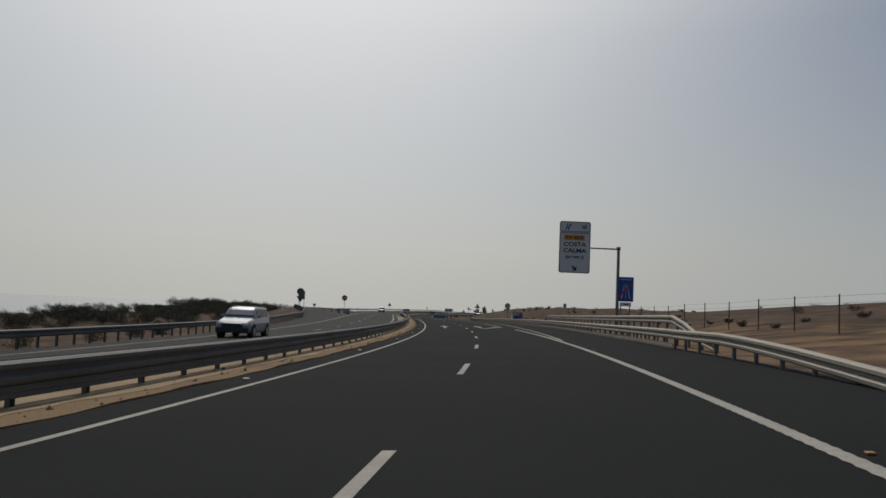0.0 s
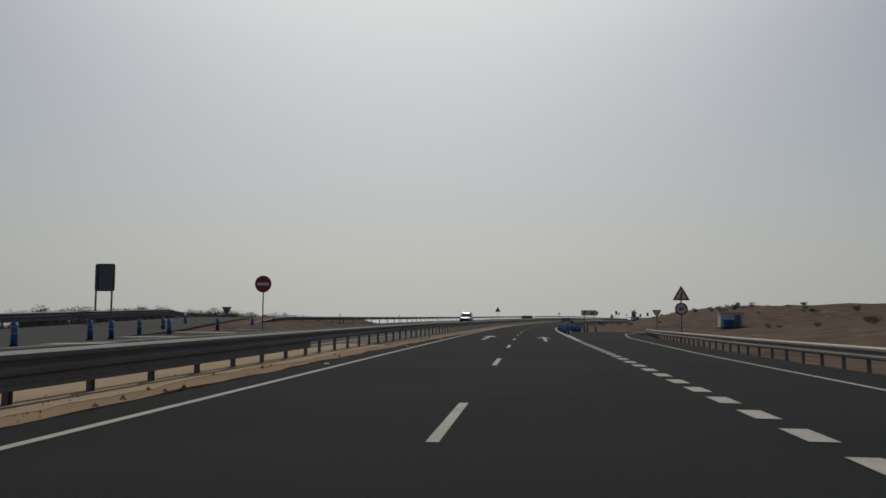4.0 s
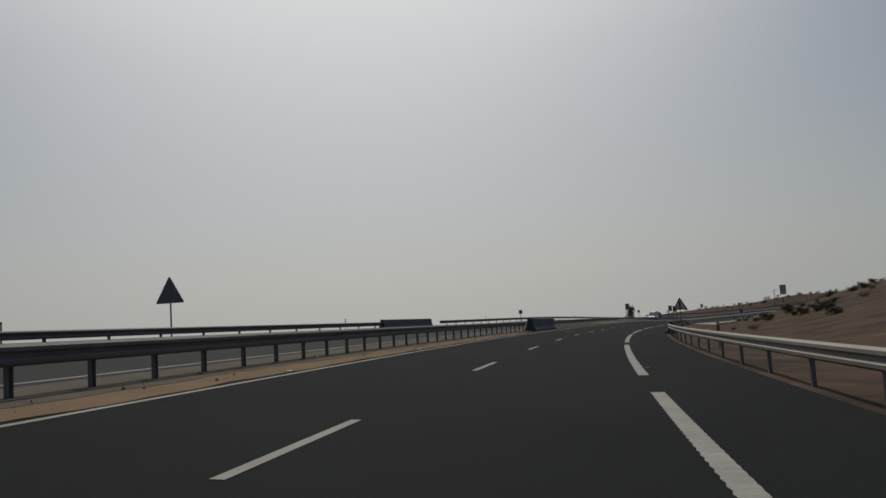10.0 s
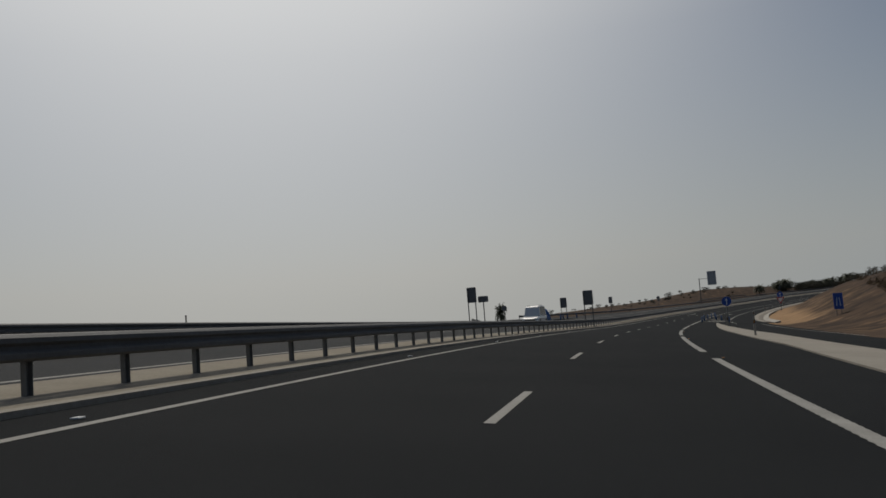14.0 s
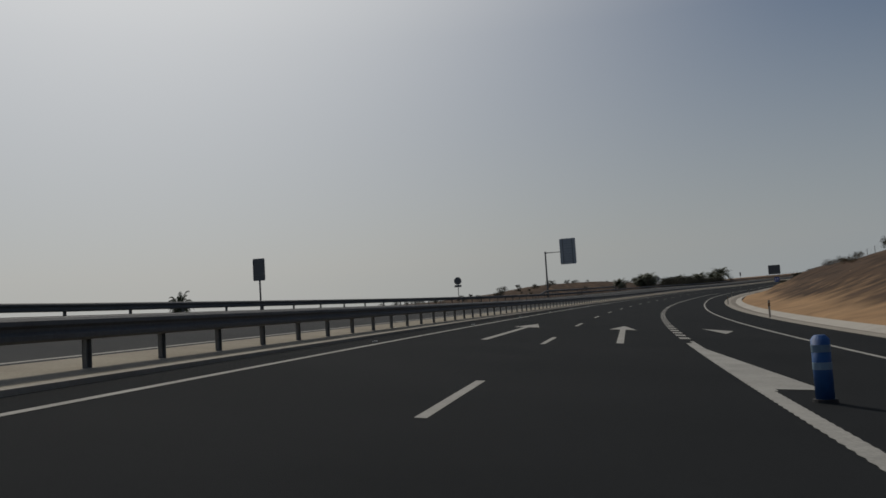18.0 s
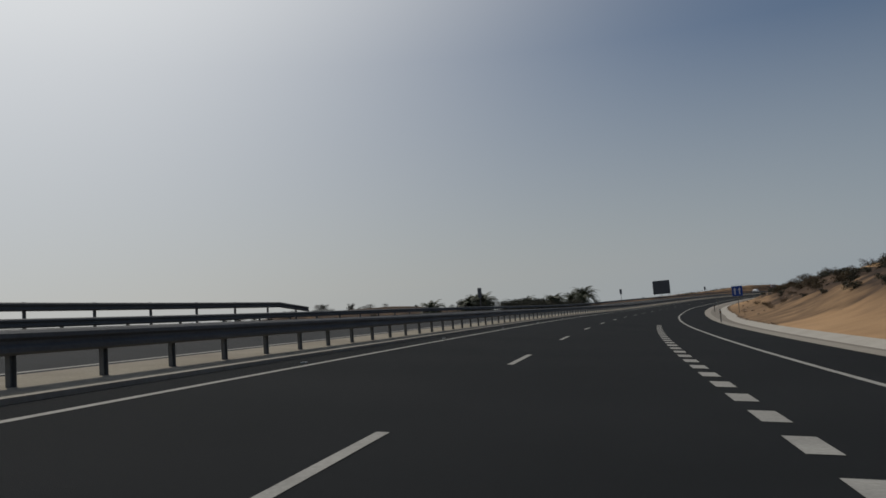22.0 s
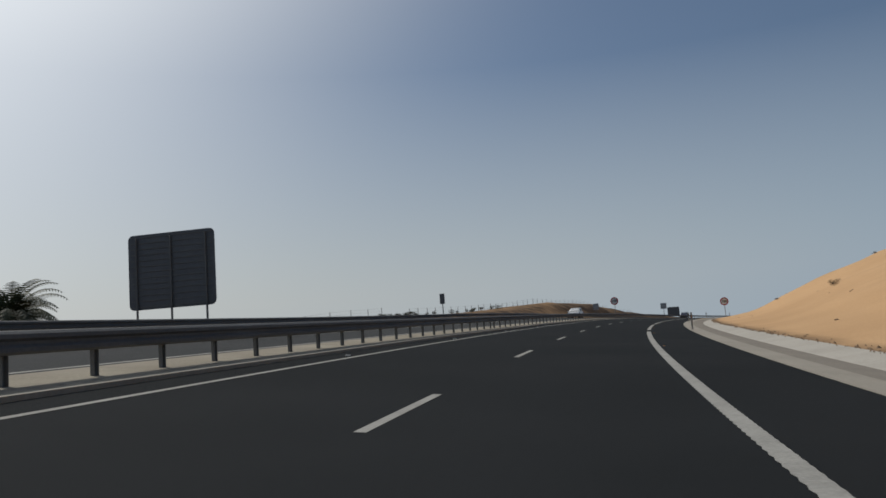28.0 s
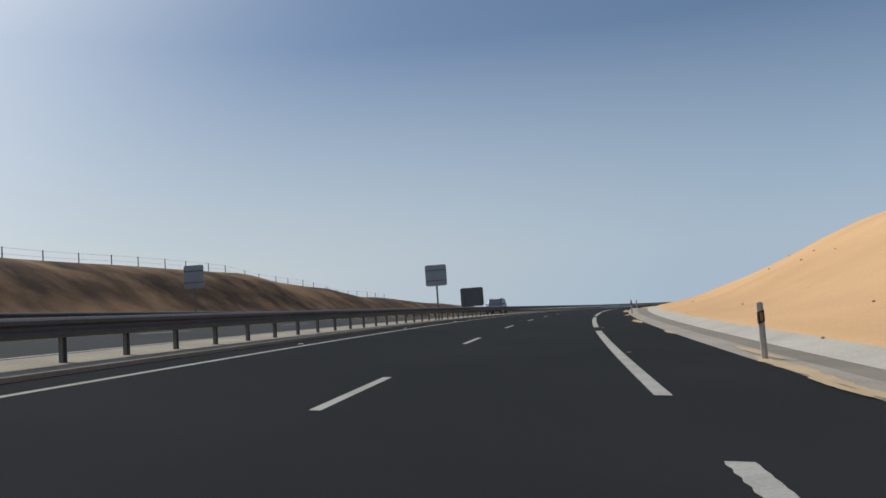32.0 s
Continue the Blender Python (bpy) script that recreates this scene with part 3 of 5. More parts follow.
on_ramp = band("road", 380, 545, lambda s: lerp([(380, 44), (410, 27)] + ISLAND_R, s), lambda s: lerp(RAMP_R, s), M_ASPH, z0=-.01, thick=.3, label="asphalt entry ramp joining the highway", category="road")
opp_ramp = band("road", -40, 190, lambda s: lerp([(-40, -16.3), (60, -16.6), (110, -19), (150, -23), (190, -29.5)], s), lambda s: lerp([(-40, -16.2), (150, -16.2), (165, -18.5), (190, -24)], s), M_ASPH2, z0=-.02, thick=.3, place=lambda s, n, z: PG(s, n, z + ramp_rise(s) * soft((-16.3 - n) / 3)),
                label="worn asphalt ramp beside the opposite carriageway", category="road")
opp_ramp2 = band("road", 540, 640, lambda s: lerp([(540, -30), (560, -24), (580, -19.6), (640, -16.6)], s), lambda s: lerp([(540, -24), (560, -18.6), (575, -16.2), (640, -16.2)], s), M_ASPH2, z0=-.02, thick=.3, place=PG,
                 label="worn asphalt slip road leaving the opposite carriageway", category="road")
def wavy(s):
    return .1 * math.sin(s * .6) + .06 * math.sin(s * 1.7) + .05 * math.sin(s * 4.1)


def sand_edge(s):
    return lerp([(-40, -4.1), (45, -4.24), (100, -4.28), (140, -4.15), (180, -3.72), (208, -3.4), (300, -3.47), (366, -3.9)], s)


band("trim", -40, 150, -6.42, lambda s: -4.7 + wavy(s), M_SANDP, z0=.02, z1=.02, thick=.1, step=.7, label="pale trodden sand under the median barrier", category="median")
band("trim", 150, 425, -6.42, lambda s: -4.55 + wavy(s), M_EARTH, z0=.02, z1=.02, thick=.1, step=.7, label="stony earth strip under the median barrier", category="median")
band("trim", 366, 387, -4.8, -4.1, M_ASPH, z0=.012, z1=.012, thick=.1, label="asphalt margin at the foot of the concrete wall", category="road margin")
band("trim", 387, 425, lambda s: -4.8 + .1 * math.sin(s * .6), lambda s: -4.05 + .06 * math.sin(s * .9), M_EARTH, z0=.014, z1=.014, thick=.1, step=1.0, label="grey earth along the road edge", category="earth strip")
band("trim", -40, 366, lambda s: -4.75 + wavy(s), lambda s: sand_edge(s) + .05 * math.sin(s * .9) + .04 * math.sin(s * 2.3) + .035 * noise.noise(Vector((s * 1.9, 3, 0))), M_SANDY, z0=.014, z1=.014, thick=.1, step=.5, label="orange sand blown along the road edge", category="sand strip")
band("trim", 425, 1740, -6.35, -4.48, M_GRAVEL, z0=.06, z1=.06, thick=.2, label="pale gravel strip between the two carriageways", category="median")
band("trim", 425, 1740, -4.48, -4.36, M_CONC, z0=.075, z1=.07, thick=.25, label="low concrete kerb along the median", category="kerb")
band("pavement", 452, 545, lambda s: lerp(RE_B, s) - .02, lambda s: lerp(ISLAND_R, s) + .02, M_CONC, z0=.05, thick=.2, label="pale concrete island between ramp and highway", category="traffic island")

# paved gutter along the dunes, slab by slab
gutter = thing("pavement", stand(560, 10), "pale concrete gutter and sloping kerb along the dune foot", "gutter", "", "structure")
for _i in range(205):
    _s = 556 + 3.0 * _i
    # slab colours carry the light on each slope: channel shaded, kerb sunlit
    for _nm, _a, _b, _m, _za, _zb in (("gutter_slab", lambda s: 0.0, lambda s: .8, M_CONC, .012, .004), ("channel_slab", lambda s: .81, lambda s: .64 * lerp(GUTTER, s) - .01, M_CHANNEL, .002, -.05), ("kerb_slab", lambda s: .64 * lerp(GUTTER, s), lambda s: lerp(GUTTER, s), M_CONC2, -.05, .17)):
        _ob = part(_nm, band_mesh(_nm, _s, _s + 2.985, lambda s: right_edge(s) + _a(s), lambda s: right_edge(s) + _b(s), _m, z0=_za, z1=_zb, thick=.2), _m, gutter)
        _ob.matrix_parent_inverse = gutter.matrix_basis.inverted()


# ---- painted markings ----
def road_shape(parent, name, pts):
    """A painted polygon from (s, n) corners."""
    me = bpy.data.meshes.new(name)
    me.from_pydata([P(s, n, .006) for s, n in pts], [], [list(range(len(pts)))])
    me.materials.append(M_PAINT)
    ob = new(name, me)
    ob.parent = parent
    return ob


def line(parent, s0, s1, n, w, ribbed=False):
    f = n if callable(n) else (lambda s: n)
    if ribbed or w >= .2:
        # raised ribs across the edge line
        rib = lambda s: round(s / .13) % 2
        return band("edge_line", s0, s1, lambda s: f(s) - w / 2 - .018 * rib(s), lambda s: f(s) + w / 2, M_PAINT, z0=.005, parent=parent, step=.13, zf=lambda s: .007 * rib(s))
    return band("edge_line", s0, s1, lambda s: f(s) - w / 2, lambda s: f(s) + w / 2, M_PAINT, z0=.005, parent=parent, step=2.5)


LEFT_LINE = [(-40, -3.3), (45, -3.3), (98, -3.43), (140, -3.4), (215, -3.34), (300, -3.4), (377, -3.5)]


def EDGE_D(s):
    return lerp([(870, 3.44), (895, 3.49)], s)


for _r, _a, _b in ((road, -40, 226), (road_b, 226, 545), (road_c, 545, 1740)):
    line(_r, _a, _b, lambda s: lerp(LEFT_LINE, s), .125)
line(road, -40, 62, 3.5, .15, True)
line(road, 36, 226, lambda s: lerp(EDGE_A, s), .13)
line(road, 165, 226, 3.55, .22)
line(road, 165, 226, lambda s: lerp([(165, 3.6), (190, 3.9), (207, 4.9), (217, 6.6), (226, 8.7)], s), .15)
line(road_b, 226, 270.9, 3.5, .2)
for _k in range(12):
    _s = 274.8 + 23.71 * _k
    line(road_b, _s, min(_s + 19.8, 545), 3.5, .2)
line(road_c, 545, 596, 3.5, .2)
line(road_c, 545, 870, lambda s: lerp(EDGE_C, s), .16)
road_shape(road_c, "painted_nose", [(594.5, 3.58), (585.3, 4.25), (585.2, 3.6)])
line(road_c, 585, 597, lambda s: 3.6, .1)
line(road_c, 870, 977.6, EDGE_D, .2)
for _k in range(31):
    _s = 981.5 + 23.58 * _k
    line(road_c, _s, _s + 19.7, EDGE_D, .2)
line(on_ramp, 452, 545, lambda s: lerp(RAMP_R, s) - 1.2, .15)
for _n, _w in ((-7.05, .15), (-14.3, .15)):
    line(road_opp, -40, 1740, _n, _w)
for _k in range(-4, 140):
    _s = 15.32 + 12.308 * _k
    if _s > -40:
        band("lane_dash", _s, _s + 3.45, -.06, .06, M_PAINT, z0=.005, parent=road if _s < 226 else road_b if _s < 545 else road_c, step=1.8)
        band("lane_dash", _s + 4, _s + 7.4, -10.74, -10.62, M_PAINT, z0=.005, parent=road_opp, step=1.8)
for _s0, _gap, _k0, _k1 in ((98.47, 1.795, -12, 38), (615.6, 1.875, -9, 81)):
    for _k in range(_k0, _k1):
        _s = _s0 + _gap * _k
        band("short_dash", _s - .47, _s + .47, 3.38, 3.67, M_PAINT, z0=.005, parent=road if _s < 300 else road_c, step=1.1)


def arrow(parent, s, n, length=10.5, skew=0.0):
    """A straight-ahead arrow, its tip at s + length."""
    t = s + length
    road_shape(parent, "painted_arrow", [(s, n + skew - .09), (s, n + skew + .09), (t - 3.6, n + .09), (t - 3.6, n + .46), (t, n), (t - 3.6, n - .46), (t - 3.6, n - .09)])


arrow(road, 66.0, -1.7)
arrow(road, 66.0, 1.28)
road_shape(road, "painted_arrow", [(64.5, 1.2), (64.5, 1.42), (71.2, 2.88), (70.7, 3.28), (73.8, 3.2), (72.0, 2.32), (71.6, 2.62)])
for _s, _n in ((162, -1.6), (162, 1.7), (595, -1.6), (595, 1.77)):
    arrow(road if _s < 300 else road_c, _s, _n, 12.5 if _s > 300 else 11)
road_shape(road_c, "painted_triangle", [(602.5, 5.05), (606.6, 4.6), (605.0, 5.55)])
road_shape(road_c, "painted_triangle", [(604.5, 5.1), (605.9, 4.95), (605.3, 5.25)])
# hatching in the two noses
for _s in (190, 194.5, 199, 203.5, 208, 212.5, 217, 221.3, 225.6, 229.8):
    _n1 = lerp([(186, 3.8), (190, 3.95), (207, 4.9), (217, 6.2), (224, 7.2), (230, 6.1)], _s)
    _d = .98 * (_n1 - 3.6)
    road_shape(road if _s < 226 else road_b, "painted_hatch", [(_s, 3.6), (_s - _d, _n1), (_s - _d - 1.2, _n1 - .1), (_s - 1.1, 3.6)])
for _s in (559, 565.2, 570.8, 576):
    _w = lerp([(553, 3.7), (559, 3.1), (565, 2.35), (577, 1.2), (590, .6)], _s)
    _f = min(1.0, _w / 3.1)
    road_shape(road_c, "painted_hatch", [(_s - u * _f, 3.7 + v * _w) for u, v in ((0, 0), (2.4, .13), (3.8, .38), (4.6, .54), (1.6, 1), (-.6, .94), (3.0, .46), (1.6, .13))])
for _s, _a, _b in ((143.8, -14.9, -13.4), (151.5, -16.3, -14.6), (160, -18.1, -15.2), (168, -19.9, -16.4), (176, -21.8, -17.5)):
    road_shape(road_opp, "painted_hatch", [(_s, _a), (_s + 1.2, _a), (_s + 3.2, _b), (_s + 2, _b)])
# bridge joint across the carriageway
band("bridge_joint", 385.2, 385.34, -4.0, 5.6, M_CONC, z0=.004, parent=road_b, step=.14)
band("bridge_joint", 373.3, 373.42, -4.0, 5.6, M_CONC, z0=.004, parent=road_b, step=.14)


# ---- crash barriers ----
WAVE = [(.0, .31), (.03, .305), (.08, .27), (.083, .215), (.03, .175), (.03, .135), (.083, .095), (.08, .04), (.03, .005), (.0, .0)]


def beam_mesh(name, s0, s1, nf, zf, facing, prof=WAVE, place=P, step=2.0, mat=None):
    """A corrugated beam; zf gives its lower edge above the carriageway."""
    k = max(1, int(round((s1 - s0) / step)))
    w = len(prof)
    v, f = [], []
    for i in range(k + 1):
        s = s0 + (s1 - s0) * i / k
        for d, z in prof:
            v.append(place(s, nf(s) + facing * d, zf(s) + z))
        for d, z in prof:
            v.append(place(s, nf(s) + facing * (d - .012), zf(s) + z))
    for i in range(1, k + 1):
        a, b = (i - 1) * 2 * w, i * 2 * w
        for j in range(w - 1):
            f += [(a + j, a + j + 1, b + j + 1, b + j), (b + w + j, b + w + j + 1, a + w + j + 1, a + w + j)]
        f += [(a, b, b + w, a + w), (a + w - 1, a + 2 * w - 1, b + 2 * w - 1, b + w - 1)]
    for o in (0, k * 2 * w):
        f.append([o + j for j in range(w)] + [o + 2 * w - 1 - j for j in range(w)])
    me = bpy.data.meshes.new(name)
    me.from_pydata(v, [], f)
    me.materials.append(mat or M_STEEL_SHADE)
    return me


def channel_post(h):
    bm = box(.012, .12, h, -.03, 0, h / 2 - .35)
    box(.06, .012, h, 0, -.054, h / 2 - .35, bm=bm)
    box(.06, .012, h, 0, .054, h / 2 - .35, bm=bm)
    return mesh_from("post", bm, M_POST)


POST_MESH, POST_HIGH = channel_post(1.08), channel_post(1.62)
PLATE_PROF = [(.0, .165), (.02, .16), (.02, .1), (.03, .085), (.02, .07), (.02, .01), (.0, .0)]


def barrier(s0, s1, nf, zf=None, gap=1.87, facing=1, double=False, skirt=0.0, place=P, label="", phase=0.0, chunk=80.0, tall=False, beams=(0.0,), mat=None):
    """Steel crash barriers, one thing for each stretch; zf: how far the lower edge of the beam lies above the plane."""
    zf = zf or (lambda s: .45)
    s = s0
    while s < s1 - .5:
        e = s1 if s1 - s < chunk * 1.4 else s + chunk
        p = place(s, nf(s), 0)
        root = thing("guard_rail", pose(p.x, p.y, p.z, 0, 0, heading(s)), label, "guard rail", "crash barriers along the highway")
        inv = root.matrix_basis.inverted()
        for lift in beams:
            ob = part("beam", beam_mesh("beam", s, e, (lambda q: nf(q) + facing * .04), (lambda q, u=lift: zf(q) + u), facing, place=place, mat=mat), M_STEEL_SHADE, root)
            ob.matrix_parent_inverse = inv
        if double:
            ob = part("beam", beam_mesh("beam", s, e, (lambda q: nf(q) - facing * .14), zf, -facing, place=place), M_STEEL_SHADE, root)
            ob.matrix_parent_inverse = inv
        if skirt:
            ob = part("skirt", beam_mesh("skirt", s, e, (lambda q: nf(q) + facing * .05), (lambda q: zf(q) - skirt), facing, PLATE_PROF, place, mat=mat), M_STEEL_SHADE, root, "smooth lower rider-protection plate")
            ob.matrix_parent_inverse = inv
        q = s0 + phase + gap * math.ceil((s - s0 - phase) / gap - 1e-6)
        while q < e - 1e-6:
            c = place(q, nf(q) - (facing * .05 if double else facing * .03), zf(q) - (.95 if tall else .45))
            part("post", POST_HIGH if tall else POST_MESH, None, root, m=inv @ pose(c.x, c.y, c.z, 0, 0, heading(q)))
            q += gap
        s = e


def sloped(s0, s1, run=8.0, end=8.0):
    """Beam height with both ends led down to the ground."""
    return lambda s: .45 - .5 * (1 - soft((s - s0) / run)) - .5 * (1 - soft((s1 - s) / end))


L_RAIL = "grey galvanised crash barrier on steel posts along the median"
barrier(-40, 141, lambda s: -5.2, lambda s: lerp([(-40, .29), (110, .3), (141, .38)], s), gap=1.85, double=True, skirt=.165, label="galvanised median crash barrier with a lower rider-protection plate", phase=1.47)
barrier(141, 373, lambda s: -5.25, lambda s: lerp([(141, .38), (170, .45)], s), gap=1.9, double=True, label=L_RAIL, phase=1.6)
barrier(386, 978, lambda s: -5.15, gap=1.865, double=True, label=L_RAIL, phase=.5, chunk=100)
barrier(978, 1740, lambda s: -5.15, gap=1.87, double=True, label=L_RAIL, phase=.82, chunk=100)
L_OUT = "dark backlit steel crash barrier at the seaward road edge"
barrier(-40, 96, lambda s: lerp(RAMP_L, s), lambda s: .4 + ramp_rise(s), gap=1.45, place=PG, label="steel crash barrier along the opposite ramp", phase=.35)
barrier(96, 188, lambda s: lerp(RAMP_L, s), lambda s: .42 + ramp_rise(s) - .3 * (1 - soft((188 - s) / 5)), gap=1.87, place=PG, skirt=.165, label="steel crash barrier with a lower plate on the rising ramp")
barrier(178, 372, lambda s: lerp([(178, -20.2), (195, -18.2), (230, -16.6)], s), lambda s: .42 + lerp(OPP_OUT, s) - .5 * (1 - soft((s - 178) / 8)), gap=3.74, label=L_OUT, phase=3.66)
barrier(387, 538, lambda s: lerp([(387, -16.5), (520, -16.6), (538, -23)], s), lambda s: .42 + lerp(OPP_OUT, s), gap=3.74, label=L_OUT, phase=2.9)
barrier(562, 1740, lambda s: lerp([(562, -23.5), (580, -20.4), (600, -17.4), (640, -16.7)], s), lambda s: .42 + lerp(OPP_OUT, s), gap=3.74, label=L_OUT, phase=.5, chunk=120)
barrier(696.8, 762, lambda s: -17.9, lambda s: .72 - .62 * (1 - soft((s - 696.8) / 8.2)) - .3 * (1 - soft((762 - s) / 4)), gap=3.74, label="raised second crash barrier protecting the gantry post", tall=True)
def RAIL_R(s):
    return lerp([(11.5, 6.2), (25, 6.35), (50, 6.95), (62, 7.4), (100, 8.4), (150, 8.8), (180, 10), (205, 12.4), (232, 17.2)], s)


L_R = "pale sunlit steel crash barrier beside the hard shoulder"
barrier(24.5, 85, lambda s: RAIL_R(s) + .75, lambda s: .78 - .8 * (1 - soft((s - 24.5) / 6.5)) - .6 * (1 - soft((85 - s) / 5)), label="taller pale steel crash barrier behind the first", facing=-1, tall=True, mat=M_STEEL_SUNLIT)
barrier(11.5, 26.8, RAIL_R, lambda s: lerp([(11.5, -.03), (14.5, .11), (16.5, .19), (18.4, .25), (20.5, .31)], s), gap=1.75, phase=1.5, label=L_R, facing=-1, mat=M_STEEL_SUNLIT)
barrier(26.8, 137, RAIL_R, lambda s: .32, label="pale sunlit crash barrier with a lower rider-protection plate", facing=-1, skirt=.31, mat=M_STEEL_SUNLIT)
barrier(137, 232, RAIL_R, lambda s: .29 - .4 * (1 - soft((232 - s) / 8)), gap=1.6, phase=.6, label=L_R, facing=-1, mat=M_STEEL_SUNLIT)
barrier(226.5, 374, lambda s: lerp([(226.5, 6.4), (234, 6.1), (374, 6.2)], s), lambda s: .45 - .55 * (1 - soft((s - 226.5) / 8)), gap=3.7, phase=1.3, label=L_R, facing=-1, mat=M_STEEL_SUNLIT)
barrier(387, 447, lambda s: 6.2, sloped(387 - 20, 447, 8, 6), gap=3.7, phase=.35, label=L_R, facing=-1, mat=M_STEEL_SUNLIT)


def concrete_wall(s0, s1, n, h, w, label):
    """A moulded concrete parapet with sloping feet."""
    prof = [(-w / 2, 0), (-w / 2, .12), (-w * .3, .38), (-w * .22, h - .03), (-w * .18, h), (w * .18, h), (w * .22, h - .03), (w * .3, .38), (w / 2, .12), (w / 2, 0)]
    p = P(s0, n)
    root = thing("concrete_barrier", pose(p.x, p.y, p.z, 0, 0, heading(s0)), label, "barrier", "bridge parapets")
    inv = root.matrix_basis.inverted()
    k = 6
    for i in range(k):
        a, b = s0 + (s1 - s0) * i / k + .01, s0 + (s1 - s0) * (i + 1) / k - .01
        bm = bmesh.new()
        rows = [[bm.verts.new(P(s, n + d, z - .02)) for d, z in prof] for s in (a, b)]
        m = len(prof)
        for j in range(m):
            bm.faces.new((rows[0][j], rows[0][(j + 1) % m], rows[1][(j + 1) % m], rows[1][j]))
        bm.faces.new(rows[0][::-1])
        bm.faces.new(rows[1])
        bmesh.ops.recalc_face_normals(bm, faces=bm.faces)
        ob = part("barrier_block", bm, M_CONC_SHADE, root)
        ob.matrix_parent_inverse = inv


concrete_wall(372.8, 385.6, -4.75, 1.05, .95, "stained, shade-darkened grey concrete barrier in the median on a bridge")
concrete_wall(370.0, 384.0, -16.5, .82, .6, "dark concrete parapet on the seaward bridge edge")
concrete_wall(374.0, 387.0, 6.3, .95, .7, "pale concrete parapet beside the hard shoulder")


# ---- signs ----
def foot(s, n, z=None, turn=0.0, gap=0.0):
    """The pose of a thing that stands on the ground at (s, n); also the ground's height above the plane."""
    h = ground_height(s, n) if z is None else z
    p = PG(s, n, h)
    q = P(s, n, 0)
    return pose(p.x, p.y, p.z, 0, 0, heading(s) + turn), q.z - p.z


def posts(root, xs, h, r=.04, y=.05, square=False):
    for x in xs:
        if square:
            part("post", box(.08, .08, h + .3, x, y, h / 2 - .15, .008), M_POST, root)
        else:
            part("post", rod((x, y, -.3), (x, y, h), r, seg=10), M_POST, root)


def round_sign(s, n, mid, dia, label, text="", style="limit", plate_below=False, z=None, turn=0.0, category="road sign"):
    m, up = foot(s, n, z, turn)
    root = thing("road_sign", m, label, category, "road signs")
    c = mid + up
    posts(root, (0,), c + dia * .3)
    if style == "back":
        part("panel", plate(disc(dia / 2, 32, 0, c), .02), M_BACK, root)
        part("bracket", box(dia * .8, .03, .05, 0, .03, c), M_POST, root)
    elif style == "limit":
        part("panel", plate(disc(dia / 2, 36, 0, c), .02), M_SIGNW, root)
        part("rim", ring_plate(disc(dia / 2, 36, 0, c), disc(dia * .375, 36, 0, c), .012, -.017), M_RED, root)
        text_part("digits", text, dia * .4, M_BLACK, root, 0, c, -.014, dia * (.58 if len(text) > 2 else .46))
    elif style == "noentry":
        part("panel", plate(disc(dia / 2, 36, 0, c), .02), M_RED, root)
        part("bar", box(dia * .72, .012, dia * .16, 0, -.017, c), M_SIGNW, root)
    elif style == "ahead":
        part("panel", plate(disc(dia / 2, 36, 0, c), .02), M_BLUE, root)
        k = dia * .36
        part("arrow", plate([(-.05, c - k), (.05, c - k), (.05, c + k * .3), (.17, c + k * .22), (0, c + k), (-.17, c + k * .22), (-.05, c + k * .3)], .012, -.017), M_SIGNW, root)
    if plate_below:
        part("sub_plate", plate(rounded(dia * .95, .27, .03, 0, c - dia / 2 - .16), .015, 0), M_SIGNW if style == "limit" else M_BACK, root)
        if style == "limit":
            part("bar", box(.3, .01, .06, .05, -.014, c - dia / 2 - .16), M_BLACK, root)
    return root, c


def triangle_sign(s, n, mid, side, label, up=True, style="warn", z=None, root=None, c=None, turn=0.0):
    if root is None:
        m, lift = foot(s, n, z, turn)
        root = thing("road_sign", m, label, "road sign", "road signs")
        c = mid + lift
        posts(root, (0,), c + side * .1)
    if style == "back":
        part("panel", plate(triangle(side, .05, up, 0, c), .02), M_BACK, root)
        part("bracket", box(side * .5, .03, .05, 0, .03, c - .05), M_POST, root)
    else:
        part("panel", plate(triangle(side, .05, up, 0, c), .02), M_SIGNW, root)
        part("rim", ring_plate(triangle(side, .05, up, 0, c), triangle(side * .66, .03, up, 0, c), .012, -.017), M_RED, root)
        if style == "lane":
            k = side * .2
            part("symbol", plate([(-.05 - k * .2, c - k), (.06, c - k), (.06, c - k * .2), (.16, c + .04), (.06, c + .1), (.06, c + k), (-.02, c + k * 1.5), (-.1, c + k), (-.05 - k * .2, c + .1)], .01, -.016), M_BLACK, root)
        elif style == "bend":
            k = side * .2
            part("symbol", plate([(-.06, c - k), (.04, c - k), (.04, c - .02), (.12, c + .08), (.06, c + k), (-.02, c + k), (.03, c + .1), (-.06, c)], .01, -.016), M_BLACK, root)
    return root


def panel_back(s, n, z0, w, h, legs, label, mat=None, z=None, turn=0.0, frame=True, legh=None):
    """A rectangular sign seen from behind, on one to three legs."""
    m, up = foot(s, n, z, turn)
    root = thing("road_sign", m, label, "road sign", "road signs")
    c = z0 + up + h / 2
    part("panel", plate(rounded(w, h, .3 if w > 3 else min(.12, w * .1), 0, c), .025), mat or M_BACK, root)
    if frame:
        for k in range(max(2, int(h / (.3 if w > 3 else .6)))):
            zz = c - h / 2 + h * (k + .5) / max(2, int(h / (.3 if w > 3 else .6)))
            part("stiffener", box(w * .94, .035, .05, 0, -.03, zz), M_POST, root)
    xs = (0,) if legs == 1 else [w * (i / (legs - 1) - .5) * .8 for i in range(legs)]
    for x in xs:
        part("post", box(.09, .09, c + h * .45 + .3, x, .06 if legs == 1 else -.08, (c + h * .45) / 2 - .15, .008), M_POST, root)
    return root


